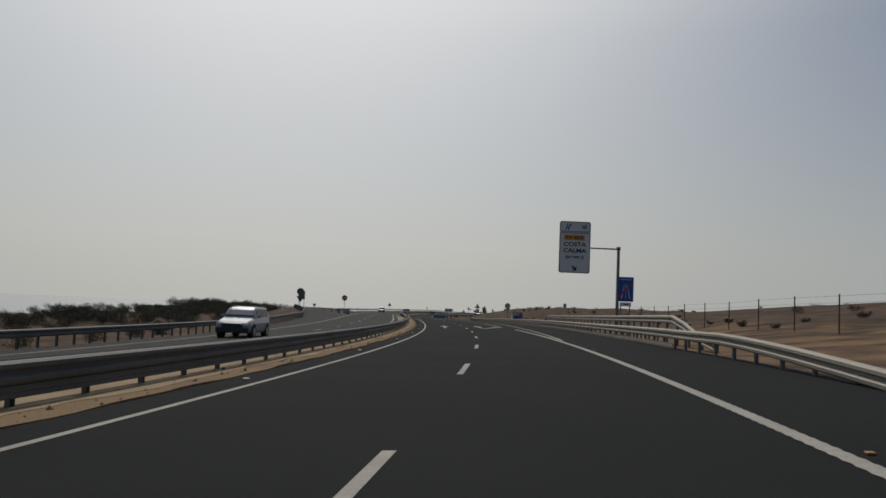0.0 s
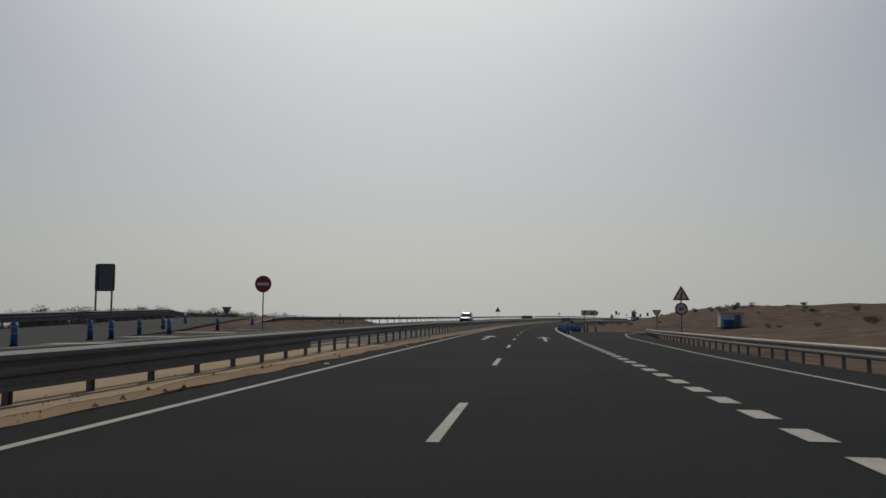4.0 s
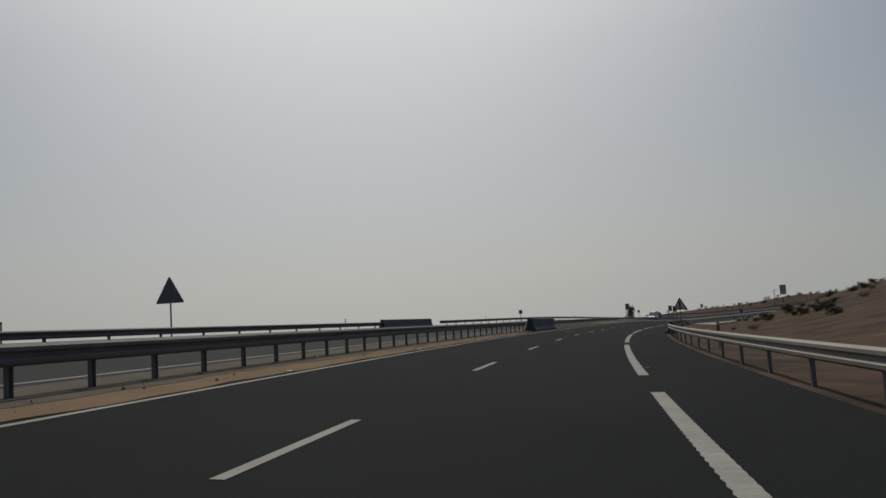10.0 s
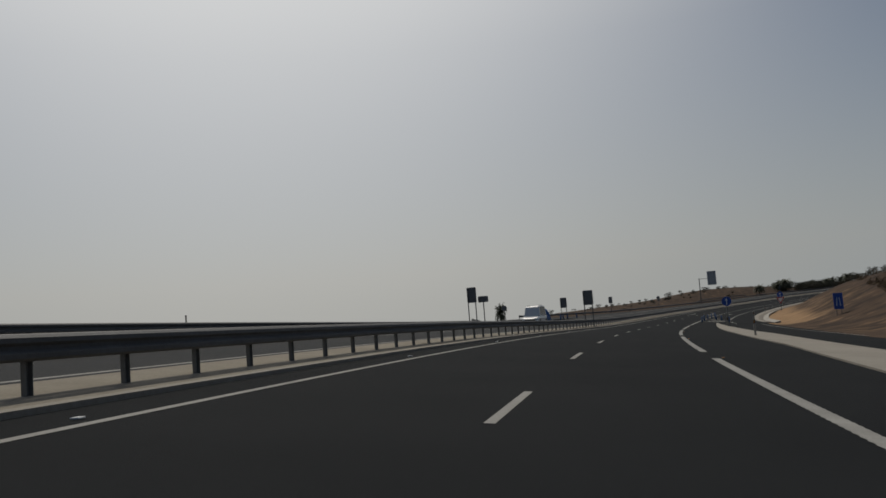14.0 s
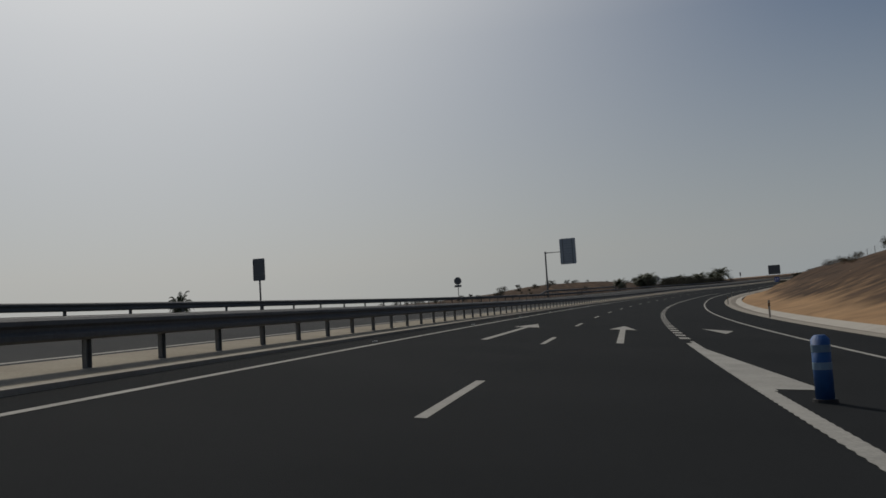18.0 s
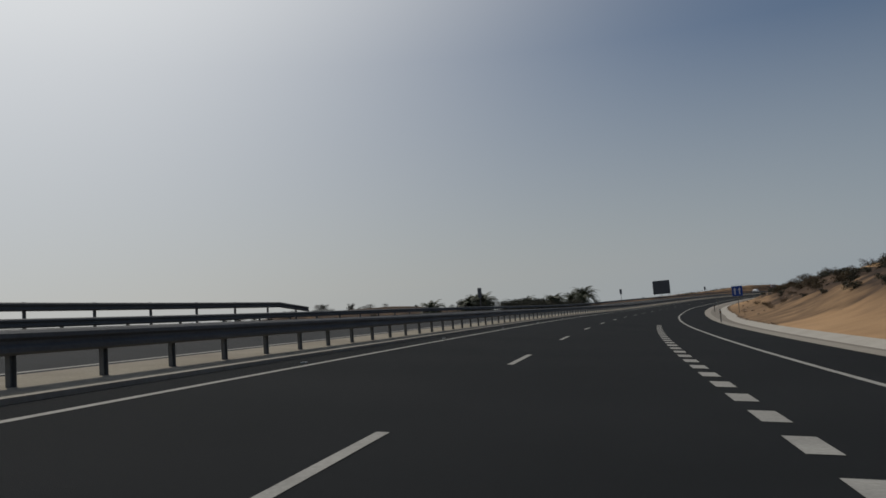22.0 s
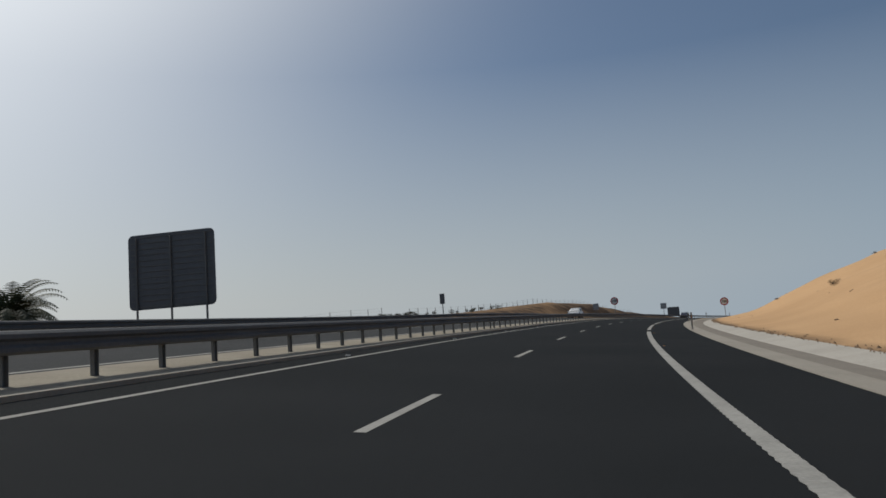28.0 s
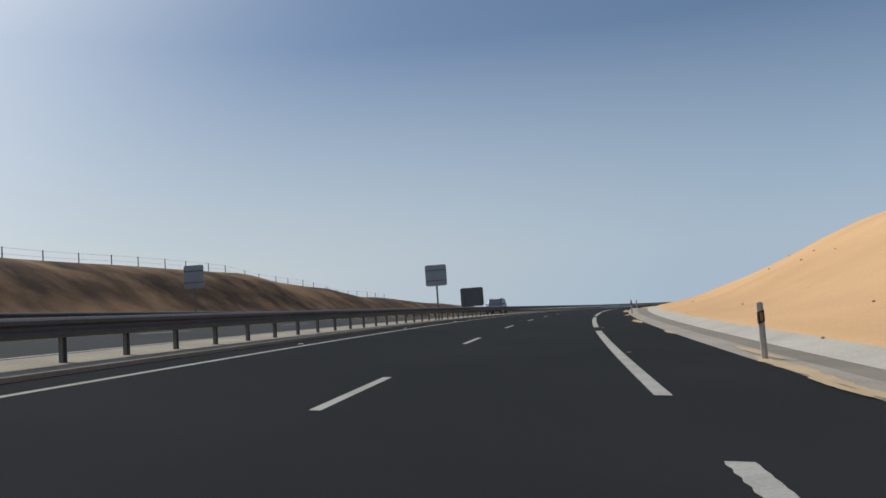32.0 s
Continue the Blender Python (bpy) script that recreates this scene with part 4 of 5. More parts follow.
def symbol_exit(root, x, z, k, y=-.03):
    """Black slip-road symbol: a carriageway with a branch to the right."""
    part("symbol", plate([(x - k, z - k), (x - k * .55, z - k), (x - k * .1, z + k), (x - k * .4, z + k)], .01, y), M_BLACK, root)
    part("symbol", plate([(x - k * .2, z - k), (x + k * .35, z - k), (x + k * .3, z - k * .1), (x + k * .8, z + k * .6), (x + k * .95, z + k * .35), (x + k * 1.1, z + k), (x + k * .3, z + k), (x + k * .55, z + k * .8), (x, z + k * .2)], .01, y), M_BLACK, root)


def cantilever(s, n_mid, n_post, z0, z1, arm_z, w, label, back=False, split=.79):
    """A sign panel on an arm from a tall post."""
    m, up = foot(s, n_post)
    root = thing("cantilever_sign", m, label, "road sign", "overhead signs")
    lo, hi, a, dx = z0 + up, z1 + up, arm_z + up, n_mid - n_post
    part("post", rod((0, .1, -.3), (0, .1, a + .12), .16, .13, 12), M_POST if back else M_STEEL_SUNLIT, root, "tapering round steel post")
    part("collar", rod((0, .1, a - .12), (0, .1, a + .2), .18, .18, 12), M_POST, root)
    part("arm", rod((0, .1, a), (dx + (w * .45 if dx < 0 else -w * .45) * -1, .1, a), .07, .055, 10), M_POST, root)
    part("base_plate", box(.6, .6, .04, 0, .1, .02, .01), M_POST, root)
    h = hi - lo
    part("panel", plate(rounded(w, h, .2, dx, (lo + hi) / 2), .05, 0), M_PALEBACK if back else M_SIGNW, root)
    if back:
        for x in (-w * .3, w * .3):
            part("stiffener", box(.1, .06, h * .98, dx + x, -.05, (lo + hi) / 2), M_BACK, root)
        for k in range(9):
            part("stiffener", box(w * .55, .03, .03, dx, -.04, lo + h * (.1 + .1 * k)), M_BACK, root)
    else:
        zs = lo + h * split
        for c0, c1 in ((lo + .03, zs - .05), (zs + .03, hi - .03)):
            part("border", ring_plate(rounded(w - .06, c1 - c0, .2, dx, (c0 + c1) / 2), rounded(w - .17, c1 - c0 - .11, .15, dx, (c0 + c1) / 2), .01, -.031), M_BLACK, root)
        symbol_exit(root, dx - w * .22, (zs + hi) / 2, .27)
        text_part("digits", "68", .42, M_BLACK, root, dx + w * .29, (zs + hi) / 2, -.031)
        z = zs - .5
        tag = part("road_number", plate(rounded(w * .66, .5, .03, dx - .05, z), .01, -.031), M_ORANGE, root)
        text_part("letters", "FV-603", .38, M_BLACK, tag, dx - .05, z, -.042, w * .56)
        text_part("letters", "COSTA", .52, M_BLACK, root, dx, z - .62, -.031, w * .72)
        text_part("letters", "CALMA", .52, M_BLACK, root, dx, z - 1.2, -.031, w * .74)
        text_part("letters", "(oeste)", .4, M_BLACK, root, dx, z - 1.76, -.031, w * .58)
        x, z = dx, lo + .45
        part("arrow", plate([(x - .25, z + .13), (x - .13, z + .25), (x + .07, z + .05), (x + .2, z + .2), (x + .2, z - .22), (x - .22, z - .22), (x - .05, z - .07)], .01, -.031), M_BLACK, root)
    return root


cantilever(74.6, 9.95, 14.0, 4.85, 9.58, 7.2, 2.85, "white overhead exit sign for Costa Calma on a steel arm")
cantilever(717, -16.9, -20.98, 5.1, 9.58, 7.34, 2.8, "rear of a tall grey overhead sign on a steel arm", back=True)

# end-of-motorway sign with a small plate, by the overhead sign
_m, _up = foot(61.6, 11.65)
_r = thing("road_sign", _m, "blue end-of-motorway sign with a red diagonal on two posts", "road sign", "road signs")
posts(_r, (-.34, .34), 2.0 + _up)
part("panel", plate(rounded(1.18, 1.84, .04, 0, 3.08 + _up), .02), M_BLUE, _r)
_c = 3.08 + _up
part("symbol", plate([(-.38, _c - .72), (-.26, _c - .72), (-.07, _c + .4), (-.12, _c + .4)], .01, -.016), M_BAND, _r)
part("symbol", plate([(.38, _c - .72), (.26, _c - .72), (.07, _c + .4), (.12, _c + .4)], .01, -.016), M_BAND, _r)
part("symbol", box(.05, .01, 1.0, 0, -.016, _c - .2), M_BAND, _r)
part("symbol", box(.86, .01, .08, 0, -.016, _c + .74), M_BAND, _r)
part("diagonal", plate([(-.56, _c - .5), (-.56, _c - .65), (.56, _c + .4), (.56, _c + .54)], .01, -.024), M_RED, _r)
part("sub_plate", plate(rounded(.86, .3, .03, 0, 1.95 + _up), .015), M_SIGNW, _r)
part("bar", box(.3, .01, .08, .06, -.014, 1.95 + _up), M_BLACK, _r)

_r, _c = round_sign(131.7, -21.9, 3.38, 1.15, "dark rear of a round sign above a yield triangle", style="back")
triangle_sign(0, 0, 0, 1.2, "", up=False, style="back", root=_r, c=_c - 1.05)
round_sign(173.3, -17.2, 3.05, 1.15, "red no-entry disc with a white bar on a post", style="noentry")
panel_back(167.7, -25.5, 2.2, 1.3, 1.72, 2, "dark rear of a rectangular sign on two posts")
triangle_sign(186, -24.6, 1.2, .9, "dark rear of a small yield sign on a post", up=False, style="back")
round_sign(127.5, 10.55, 2.65, .88, "red-ringed speed limit sign 80 with a white plate", "80", plate_below=True)
_r = triangle_sign(175.3, 10.9, 3.0, 1.15, "red-bordered warning triangle above a round speed sign", style="bend")
_u = foot(175.3, 10.9)[1]
part("panel", plate(disc(.42, 32, 0, 2.1 + _u), .02), M_SIGNW, _r)
part("rim", ring_plate(disc(.42, 32, 0, 2.1 + _u), disc(.31, 32, 0, 2.1 + _u), .012, -.017), M_RED, _r)
text_part("digits", "60", .32, M_BLACK, _r, 0, 2.1 + _u, -.014)
triangle_sign(200, 12.8, 2.2, .9, "small red-bordered yield triangle on a post", up=False)
triangle_sign(342, -18.1, 2.2, 1.55, "dark rear of a warning triangle on a single post", style="back")
panel_back(436.7, -19.1, .95, .6, .62, 1, "small dark rear of a square sign on a post", frame=False)
panel_back(521.5, -17.7, 2.4, 1.0, 1.6, 2, "dark rear of a rectangular direction sign on two posts")
panel_back(521.9, -16.6, 2.45, 1.1, .65, 1, "dark rear of a narrow arrow sign on a post", frame=False)
panel_back(518, -5.15, 2.15, .95, 1.4, 2, "dark rear of a rectangular sign in the median", z=.06)
panel_back(580.3, -20.6, 1.55, 1.15, 1.75, 2, "dark rear of a tall rectangular sign behind the barrier")
round_sign(556, -23.8, 1.75, .8, "dark rear of a round sign on a thin post", style="back")
panel_back(623.6, -21.8, 1.75, .85, 1.45, 1, "dark rear of an upright sign on a single post")
round_sign(672.8, -22.2, 2.3, .95, "dark rear of a round sign with a plate", style="back", plate_below=True)
panel_back(814.6, -19.8, 1.45, .52, 1.2, 1, "narrow dark rear of an upright sign on a post", frame=False)
panel_back(920, -19.9, 1.66, .55, 1.25, 1, "dark rear of a narrow upright sign on a post", frame=False)
panel_back(971, -21.1, 1.1, 5.2, 4.1, 3, "large dark rear of a direction panel on three posts")
panel_back(1020, -19.9, 1.62, .57, 1.15, 1, "narrow dark rear of an upright sign on a post", frame=False)
panel_back(1113, -5.3, 2.0, 1.25, 1.22, 1, "grey rear of a square sign in the median", mat=M_PALEBACK, z=.06)
panel_back(1111.2, -19.4, 2.0, 1.25, 1.35, 1, "blue-grey rear of a square sign against the hill", mat=M_PALEBACK)
panel_back(1190, -18.9, 1.3, 3.6, 2.85, 2, "large dark rear of a direction panel by the road")
round_sign(1057.6, -5.5, 2.62, 1.17, "red-ringed speed limit sign 100 standing in the median", "100", z=.06)
round_sign(1057.8, 10.08, 2.68, 1.17, "red-ringed speed limit sign 100 on a leaning post", "100")
_r = triangle_sign(397.5, 7.25, 2.55, 1.55, "red-bordered triangle warning of traffic joining ahead", style="lane")
round_sign(541.8, 7.45, 2.7, 1.1, "round blue straight-ahead sign on the concrete island", style="ahead", z=.05)
_r, _c = round_sign(612.6, 13.9, 3.75, 1.1, "round blue sign above a red-bordered yield triangle", style="ahead")
triangle_sign(0, 0, 0, 1.5, "", up=False, root=_r, c=_c - .95)
_m, _up = foot(537, 18.9)
_r = thing("road_sign", _m, "blue rectangular motorway sign on two posts", "road sign", "road signs")
posts(_r, (-.25, .25), 3.4 + _up)
part("panel", plate(rounded(.95, 1.75, .05, 0, 2.7 + _up), .02), M_BLUE, _r)
for _x in (-.2, .2):
    part("symbol", plate([(_x - .06, 2.2 + _up), (_x + .06, 2.2 + _up), (_x * .5 + .03, 3.1 + _up), (_x * .5 - .03, 3.1 + _up)], .01, -.016), M_BAND, _r)
_m, _up = foot(820.4, 11.0)
_r = thing("road_sign", _m, "square blue sign with two white lane arrows", "road sign", "road signs")
posts(_r, (0,), 3.4 + _up)
part("panel", plate(rounded(1.22, 1.2, .05, 0, 2.95 + _up), .02), M_BLUE, _r)
for _x in (-.27, .27):
    _c = 2.95 + _up
    part("arrow", plate([(_x - .07, _c - .4), (_x + .07, _c - .4), (_x + .07, _c + .12), (_x + .18, _c + .1), (_x, _c + .42), (_x - .18, _c + .1), (_x - .07, _c + .12)], .01, -.016), M_SIGNW, _r)

# exit arrow sign in the nose
_m, _up = foot(235, 8.2)
_r = thing("road_sign", _m, "white pointed exit sign 68 on two posts", "road sign", "road signs")
_c = 2.45 + _up
posts(_r, (-.8, .55), _c - .2)
part("panel", plate([(-1.2, _c - .36), (.85, _c - .36), (1.2, _c), (.85, _c + .36), (-1.2, _c + .36)], .03), M_SIGNW, _r)
part("border", ring_plate([(-1.2, _c - .36), (.85, _c - .36), (1.2, _c), (.85, _c + .36), (-1.2, _c + .36)], [(-1.13, _c - .3), (.81, _c - .3), (1.1, _c), (.81, _c + .3), (-1.13, _c + .3)], .01, -.02), M_BLACK, _r)
symbol_exit(_r, -.72, _c, .24, -.021)
text_part("digits", "68", .52, M_BLACK, _r, .32, _c, -.021)

# blue nose marker with white arrows, point up
_m, _up = foot(216.5, 5.25, 0.0)
_r = thing("hazard_marker", _m, "blue house-shaped nose marker with white diverging panels", "traffic marker")
part("shell", plate([(-.52, -.02), (.62, -.02), (.62, .72), (.05, 1.22), (-.52, .72)], .5, .25), M_BOLL, _r)
part("panel", plate([(-.46, .3), (-.02, .62), (-.02, 1.05), (-.46, .68)], .012, -.01), M_BAND, _r)
part("panel", plate([(.56, .3), (.12, .62), (.12, 1.05), (.56, .68)], .012, -.01), M_BAND, _r)
part("rim", ring_plate([(-.54, -.02), (.64, -.02), (.64, .74), (.05, 1.26), (-.54, .74)], [(-.46, .06), (.56, .06), (.56, .7), (.05, 1.14), (-.46, .7)], .03, -.012), M_BLACK, _r)

# rounded nose marker on the seaward slip road
_m, _up = foot(555, -17.6, -.02, 180)
_r = thing("hazard_marker", _m, "bright blue rounded nose marker behind the barrier", "traffic marker")
_bm = bmesh.new()
bmesh.ops.create_uvsphere(_bm, u_segments=20, v_segments=12, radius=1, matrix=Matrix.Diagonal((.85, 1.1, 1.75, 1)))
bmesh.ops.delete(_bm, geom=[v for v in _bm.verts if v.co.z < -.05], context='VERTS')
part("shell", _bm, M_BOLL, _r, smooth=True)
part("panel", plate(rounded(.5, .28, .05, .2, .8), .01, -1.0), M_BAND, _r)


# ---- bollards and marker posts ----
def bollard(m):
    root = thing("bollard", m, "blue flexible plastic bollard with pale reflective bands", "bollard", "bollards in the road noses")
    part("base", rod((0, 0, -.02), (0, 0, .04), .14, .13, 16), M_RUBBER, root, "black rubber base")
    part("tube", rod((0, 0, .03), (0, 0, .69), .1, .1, 16), M_BOLL, root, smooth=True)
    part("cap", rod((0, 0, .69), (0, 0, .735), .1, .06, 16), M_BOLL, root)
    for z in (.36, .55):
        part("reflector_band", rod((0, 0, z), (0, 0, z + .08), .103, .103, 16), M_DULLBAND, root)
    return root


_spots = [(187, 3.95), (193, 3.95), (199, 3.9), (203.2, 3.9), (207.3, 3.95), (210.7, 3.9), (213.7, 3.83), (217.5, 3.85), (221.6, 3.85), (226, 3.82), (204.5, 5.0), (207.6, 5.4), (210.9, 5.8), (213.6, 6.12), (216.6, 6.7), (219.5, 7.2), (225.2, 8.5)]
_spots += [(551, 4.09), (559.4, 3.94), (567, 4.01), (574.6, 4.09), (584, 3.95), (551, 7.4), (560.2, 6.2), (566.4, 5.21), (573.5, 4.75)]
_spots += [(142.4, -14.7), (148.2, -15.5), (149.4, -15.3), (155.6, -17.2), (156.8, -16.3), (166.8, -17.8), (175.6, -18.7), (183, -19.5), (170, -21.2), (162, -19)]
_spots += [(545, -14.6), (548, -15.4), (560, -16.4), (562.5, -17), (566, -17.4), (569, -17.4), (573, -16.8)]
_b = bollard(stand(*_spots[0]))
for _s, _n in _spots[1:]:
    copy_thing(_b, stand(_s, _n, 0 if _n > -16.2 else -.02))


def delineator(m):
    root = thing("marker_post", m, "white roadside marker post with black band and amber reflector", "marker post", "marker posts along the verge")
    bm = bmesh.new()
    prof = [(-.054, -.03), (0, -.055), (.054, -.03), (.054, .03), (-.054, .03)]
    lo, hi = [bm.verts.new((x, y, -.2)) for x, y in prof], [bm.verts.new((x, y, 1.05 - .5 * (y + .03))) for x, y in prof]
    for i in range(5):
        bm.faces.new((lo[i], lo[(i + 1) % 5], hi[(i + 1) % 5], hi[i]))
    bm.faces.new(hi)
    bmesh.ops.recalc_face_normals(bm, faces=bm.faces)
    part("body", bm, M_MARKER, root)
    part("band", plate([(-.058, .66), (.058, .7), (.058, .92), (-.058, .88)], .085, -.012), M_BLACK, root, "black slanted band")
    part("reflector", box(.05, .012, .15, 0, -.062, .79, .004), M_AMBER, root, "amber reflector")
    return root


_d = delineator(stand(1082.1, 6.05))
for _s, _n in ((984.6, 6.05), (935.7, 6.0), (1033, 6.05), (1131, 6.05), (1180, 6.05), (886, 6.1), (836.5, 7.9), (784, 8.1), (733.6, 8.6), (679.7, 9.4), (629, 9.9), (578.9, 10.2), (527, 7.4), (489, 7.6)):
    copy_thing(_d, stand(_s, _n, .05 if _s < 540 else 0))
_d2 = tagged(copy_thing(_d, foot(292, 7.2)[0]), "white roadside marker post behind the barrier", "marker post", "marker posts along the verge")
for _s in (242, 342):
    copy_thing(_d2, foot(_s, 7.3)[0])
# thin marker stakes on the seaward barrier
_bm = rod((0, 0, -.1), (0, 0, 1.05), .035, .03, 8)
_m, _u = foot(262, -17.3)
_st = thing("marker_stake", _m, "thin dark stake behind the seaward barrier", "marker post", "seaward stakes")
part("stake", _bm, M_WOOD, _st)
part("cap", rod((0, 0, 1.05), (0, 0, 1.12), .045, .03, 8), M_BLACK, _st)
for _s in (196, 228, 296, 330, 364, 410, 470):
    copy_thing(_st, foot(_s, -17.3)[0])
# raised reflecting studs beside the left edge line
_bm = box(.1, .11, .02, 0, 0, .008, .006)
_stud = mesh_from("road_stud", _bm, M_SIGNW)
for _k in range(100):
    _s = 2.0 + 12.308 * _k
    _p = new("road_stud", _stud)
    _p.parent = road if _s < 226 else road_b if _s < 545 else road_c
    _p.matrix_basis = stand(_s, -3.78, .004)


_amber = mesh_from("road_stud", box(.07, .08, .02, 0, 0, .008, .005), M_AMBER)
_along = [6.4, 25.8] + [285.9 + 19.45 * _k for _k in range(13)] + [885.6, 903, 930.5, 958.8, 974.7, 990] + [1005.5 + 15.6 * _k for _k in range(9)]
for _s in _along:
    _p = new("road_stud", _amber)
    _p.parent = road if _s < 226 else road_b if _s < 545 else road_c
    _p.matrix_basis = stand(_s, 3.72, .004)


# ---- fences ----
def fence(s0, s1, nf, gap, h, label, wires=4, uneven=.15):
    a = foot(s0, nf(s0))[0]
    root = thing("fence", a, label, "fence", "boundary fences")
    inv = a.inverted()
    pm = mesh_from("fence_post", rod((0, 0, -.3), (0, 0, h), .038, .033, 8), M_WOOD)
    pts, s = [], s0
    while s <= s1:
        m = foot(s, nf(s))[0]
        part("fence_post", pm, None, root, m=inv @ m)
        pts.append(inv @ m.translation)
        s += gap * (1 + uneven * math.sin(s))
    for w in range(wires):
        bm = bmesh.new()
        rings = []
        for p in pts:
            c = p + Vector((0, 0, h * (.25 + .7 * w / max(1, wires - 1))))
            rings.append([bm.verts.new(c + Vector(o)) for o in ((.006, 0, 0), (0, 0, .006), (-.006, 0, 0), (0, 0, -.006))])
        for a, b in zip(rings, rings[1:]):
            for j in range(4):
                bm.faces.new((a[j], a[(j + 1) % 4], b[(j + 1) % 4], b[j]))
        part("wire", bm, M_WIRE, root)


fence(30.2, 84, lambda s: lerp([(24, 14.9), (35, 15.25), (62, 16.1), (84, 17.2)], s), 5.22, 1.7, "wire fence on thin wooden posts across dry ground", 5, .02)
fence(1030, 1176, lambda s: -27.6, 3.3, 1.0, "wire fence along the crest of the brown hill", 3)
fence(600, 800, lambda s: lerp([(600, 30), (700, 30), (800, 26)], s), 8.0, 1.3, "wire fence on the crest of the sandy cutting")
fence(960, 1028, lambda s: -30, 5.0, 1.5, "low wire fence above the seaward slope")


# ---- plants ----
def leaf_cloud(bm, centre, radius, count, size, rnd, flat=1.0):
    for _ in range(count):
        d = Vector((rnd.gauss(0, 1), rnd.gauss(0, 1), rnd.gauss(0, 1)))
        d = d.normalized() * radius * (rnd.random() ** .45)
        c = Vector(centre) + Vector((d.x, d.y, d.z * flat))
        u = Vector((rnd.gauss(0, 1), rnd.gauss(0, 1), rnd.gauss(0, 1))).normalized()
        w = u.cross(Vector((rnd.gauss(0, 1), rnd.gauss(0, 1), rnd.gauss(0, 1)))).normalized()
        a = size * (.6 + .8 * rnd.random())
        bm.faces.new([bm.verts.new(c + p) for p in (u * a, w * a * .45, -u * a, -w * a * .45)])


def shrub_parts(seed, h, w, leaves, size):
    """Limbs and an uneven crown of small leaves."""
    rnd = random.Random(seed)
    limbs, crown = bmesh.new(), bmesh.new()
    tips = []
    rod((0, 0, -.3), (0, 0, h * .35), .07 * h / 3, .05 * h / 3, 7, limbs)
    for i in range(7):
        a = i * .9 + rnd.random()
        r = w * (.25 + .28 * rnd.random())
        tip = Vector((r * math.cos(a), r * math.sin(a), h * (.22 + .62 * rnd.random())))
        rod((0, 0, h * .3), tip, .035 * h / 3, .012 * h / 3, 5, limbs)
        tips.append(tip)
    for t in tips:
        leaf_cloud(crown, t, w * .24, leaves // 9, size, rnd, .75)
    leaf_cloud(crown, (0, 0, h * .55), w * .36, leaves // 4, size, rnd, .7)
    leaf_cloud(crown, (0, 0, h * .28), w * .4, leaves // 3, size, rnd, .55)
    return mesh_from("trunk", limbs, M_BARK), crown


def shrub(name, m, seed, h, w, leaves, size, label, category, group, mat):
    root = thing(name, m, label, category, group)
    limbs, crown = shrub_parts(seed, h, w, leaves, size)
    part("trunk", limbs, None, root)
    part("crown", crown, mat, root)
    return root


rng = random.Random(5)


def turned(m, scale=1.0):
    return m @ Matrix.Rotation(rng.random() * 6.28, 4, 'Z') @ Matrix.Diagonal((scale, scale, scale, 1))


def place_copy(proto, s, n, scale=1.0, sink=0.0):
    m, up = foot(s, n)
    ob = copy_thing(proto, m)
    ob.matrix_basis = Matrix.Translation((0, 0, -sink)) @ turned(m, scale)
    return ob


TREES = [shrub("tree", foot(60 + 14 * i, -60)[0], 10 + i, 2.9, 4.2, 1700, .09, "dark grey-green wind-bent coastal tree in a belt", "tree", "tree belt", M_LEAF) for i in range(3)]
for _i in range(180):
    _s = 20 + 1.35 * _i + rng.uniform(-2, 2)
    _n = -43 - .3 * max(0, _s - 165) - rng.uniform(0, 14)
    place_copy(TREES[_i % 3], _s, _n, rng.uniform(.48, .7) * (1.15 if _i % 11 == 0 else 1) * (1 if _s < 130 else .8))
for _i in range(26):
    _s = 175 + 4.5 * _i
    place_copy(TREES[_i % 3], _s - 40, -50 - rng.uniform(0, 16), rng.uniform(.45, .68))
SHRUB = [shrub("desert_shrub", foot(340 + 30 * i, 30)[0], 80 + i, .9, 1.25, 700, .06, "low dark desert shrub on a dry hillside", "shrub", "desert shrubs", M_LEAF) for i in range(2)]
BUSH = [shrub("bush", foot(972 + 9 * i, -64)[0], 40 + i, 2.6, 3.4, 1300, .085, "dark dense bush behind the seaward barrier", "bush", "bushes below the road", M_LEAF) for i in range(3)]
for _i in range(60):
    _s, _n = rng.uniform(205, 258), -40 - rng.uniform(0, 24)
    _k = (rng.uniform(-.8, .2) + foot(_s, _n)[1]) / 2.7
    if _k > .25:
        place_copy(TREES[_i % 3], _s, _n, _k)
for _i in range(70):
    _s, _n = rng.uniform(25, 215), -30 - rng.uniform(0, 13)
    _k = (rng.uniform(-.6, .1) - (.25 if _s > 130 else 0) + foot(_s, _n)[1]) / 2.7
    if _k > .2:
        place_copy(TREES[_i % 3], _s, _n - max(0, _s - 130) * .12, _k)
for _i in range(22):
    _s, _n = rng.uniform(925, 1000), -58 - rng.uniform(0, 22)
    place_copy(BUSH[_i % 3], _s, _n, (rng.choice((-1.4, -1.0, -.6, -.2, .5)) + rng.uniform(-.3, .3) + foot(_s, _n)[1]) / 2.5)
for _i in range(40):
    _s, _n = rng.uniform(935, 1000), -52 - rng.uniform(0, 24)
    place_copy(BUSH[_i % 3], _s, _n, (rng.uniform(-1.4, -.1) + foot(_s, _n)[1]) / 2.5)
for _i in range(18):
    place_copy(BUSH[_i % 3], rng.uniform(520, 600), -26 - rng.uniform(0, 12), rng.uniform(.4, .8))
for _i in range(110):
    _s, _n = rng.uniform(775, 1010), rng.uniform(-110, -66)
    _k = rng.uniform(.3, .55) if _i % 9 else .75
    if _n < -80 or _i % 2:
        place_copy(BUSH[_i % 3], _s, _n, _k, .1)
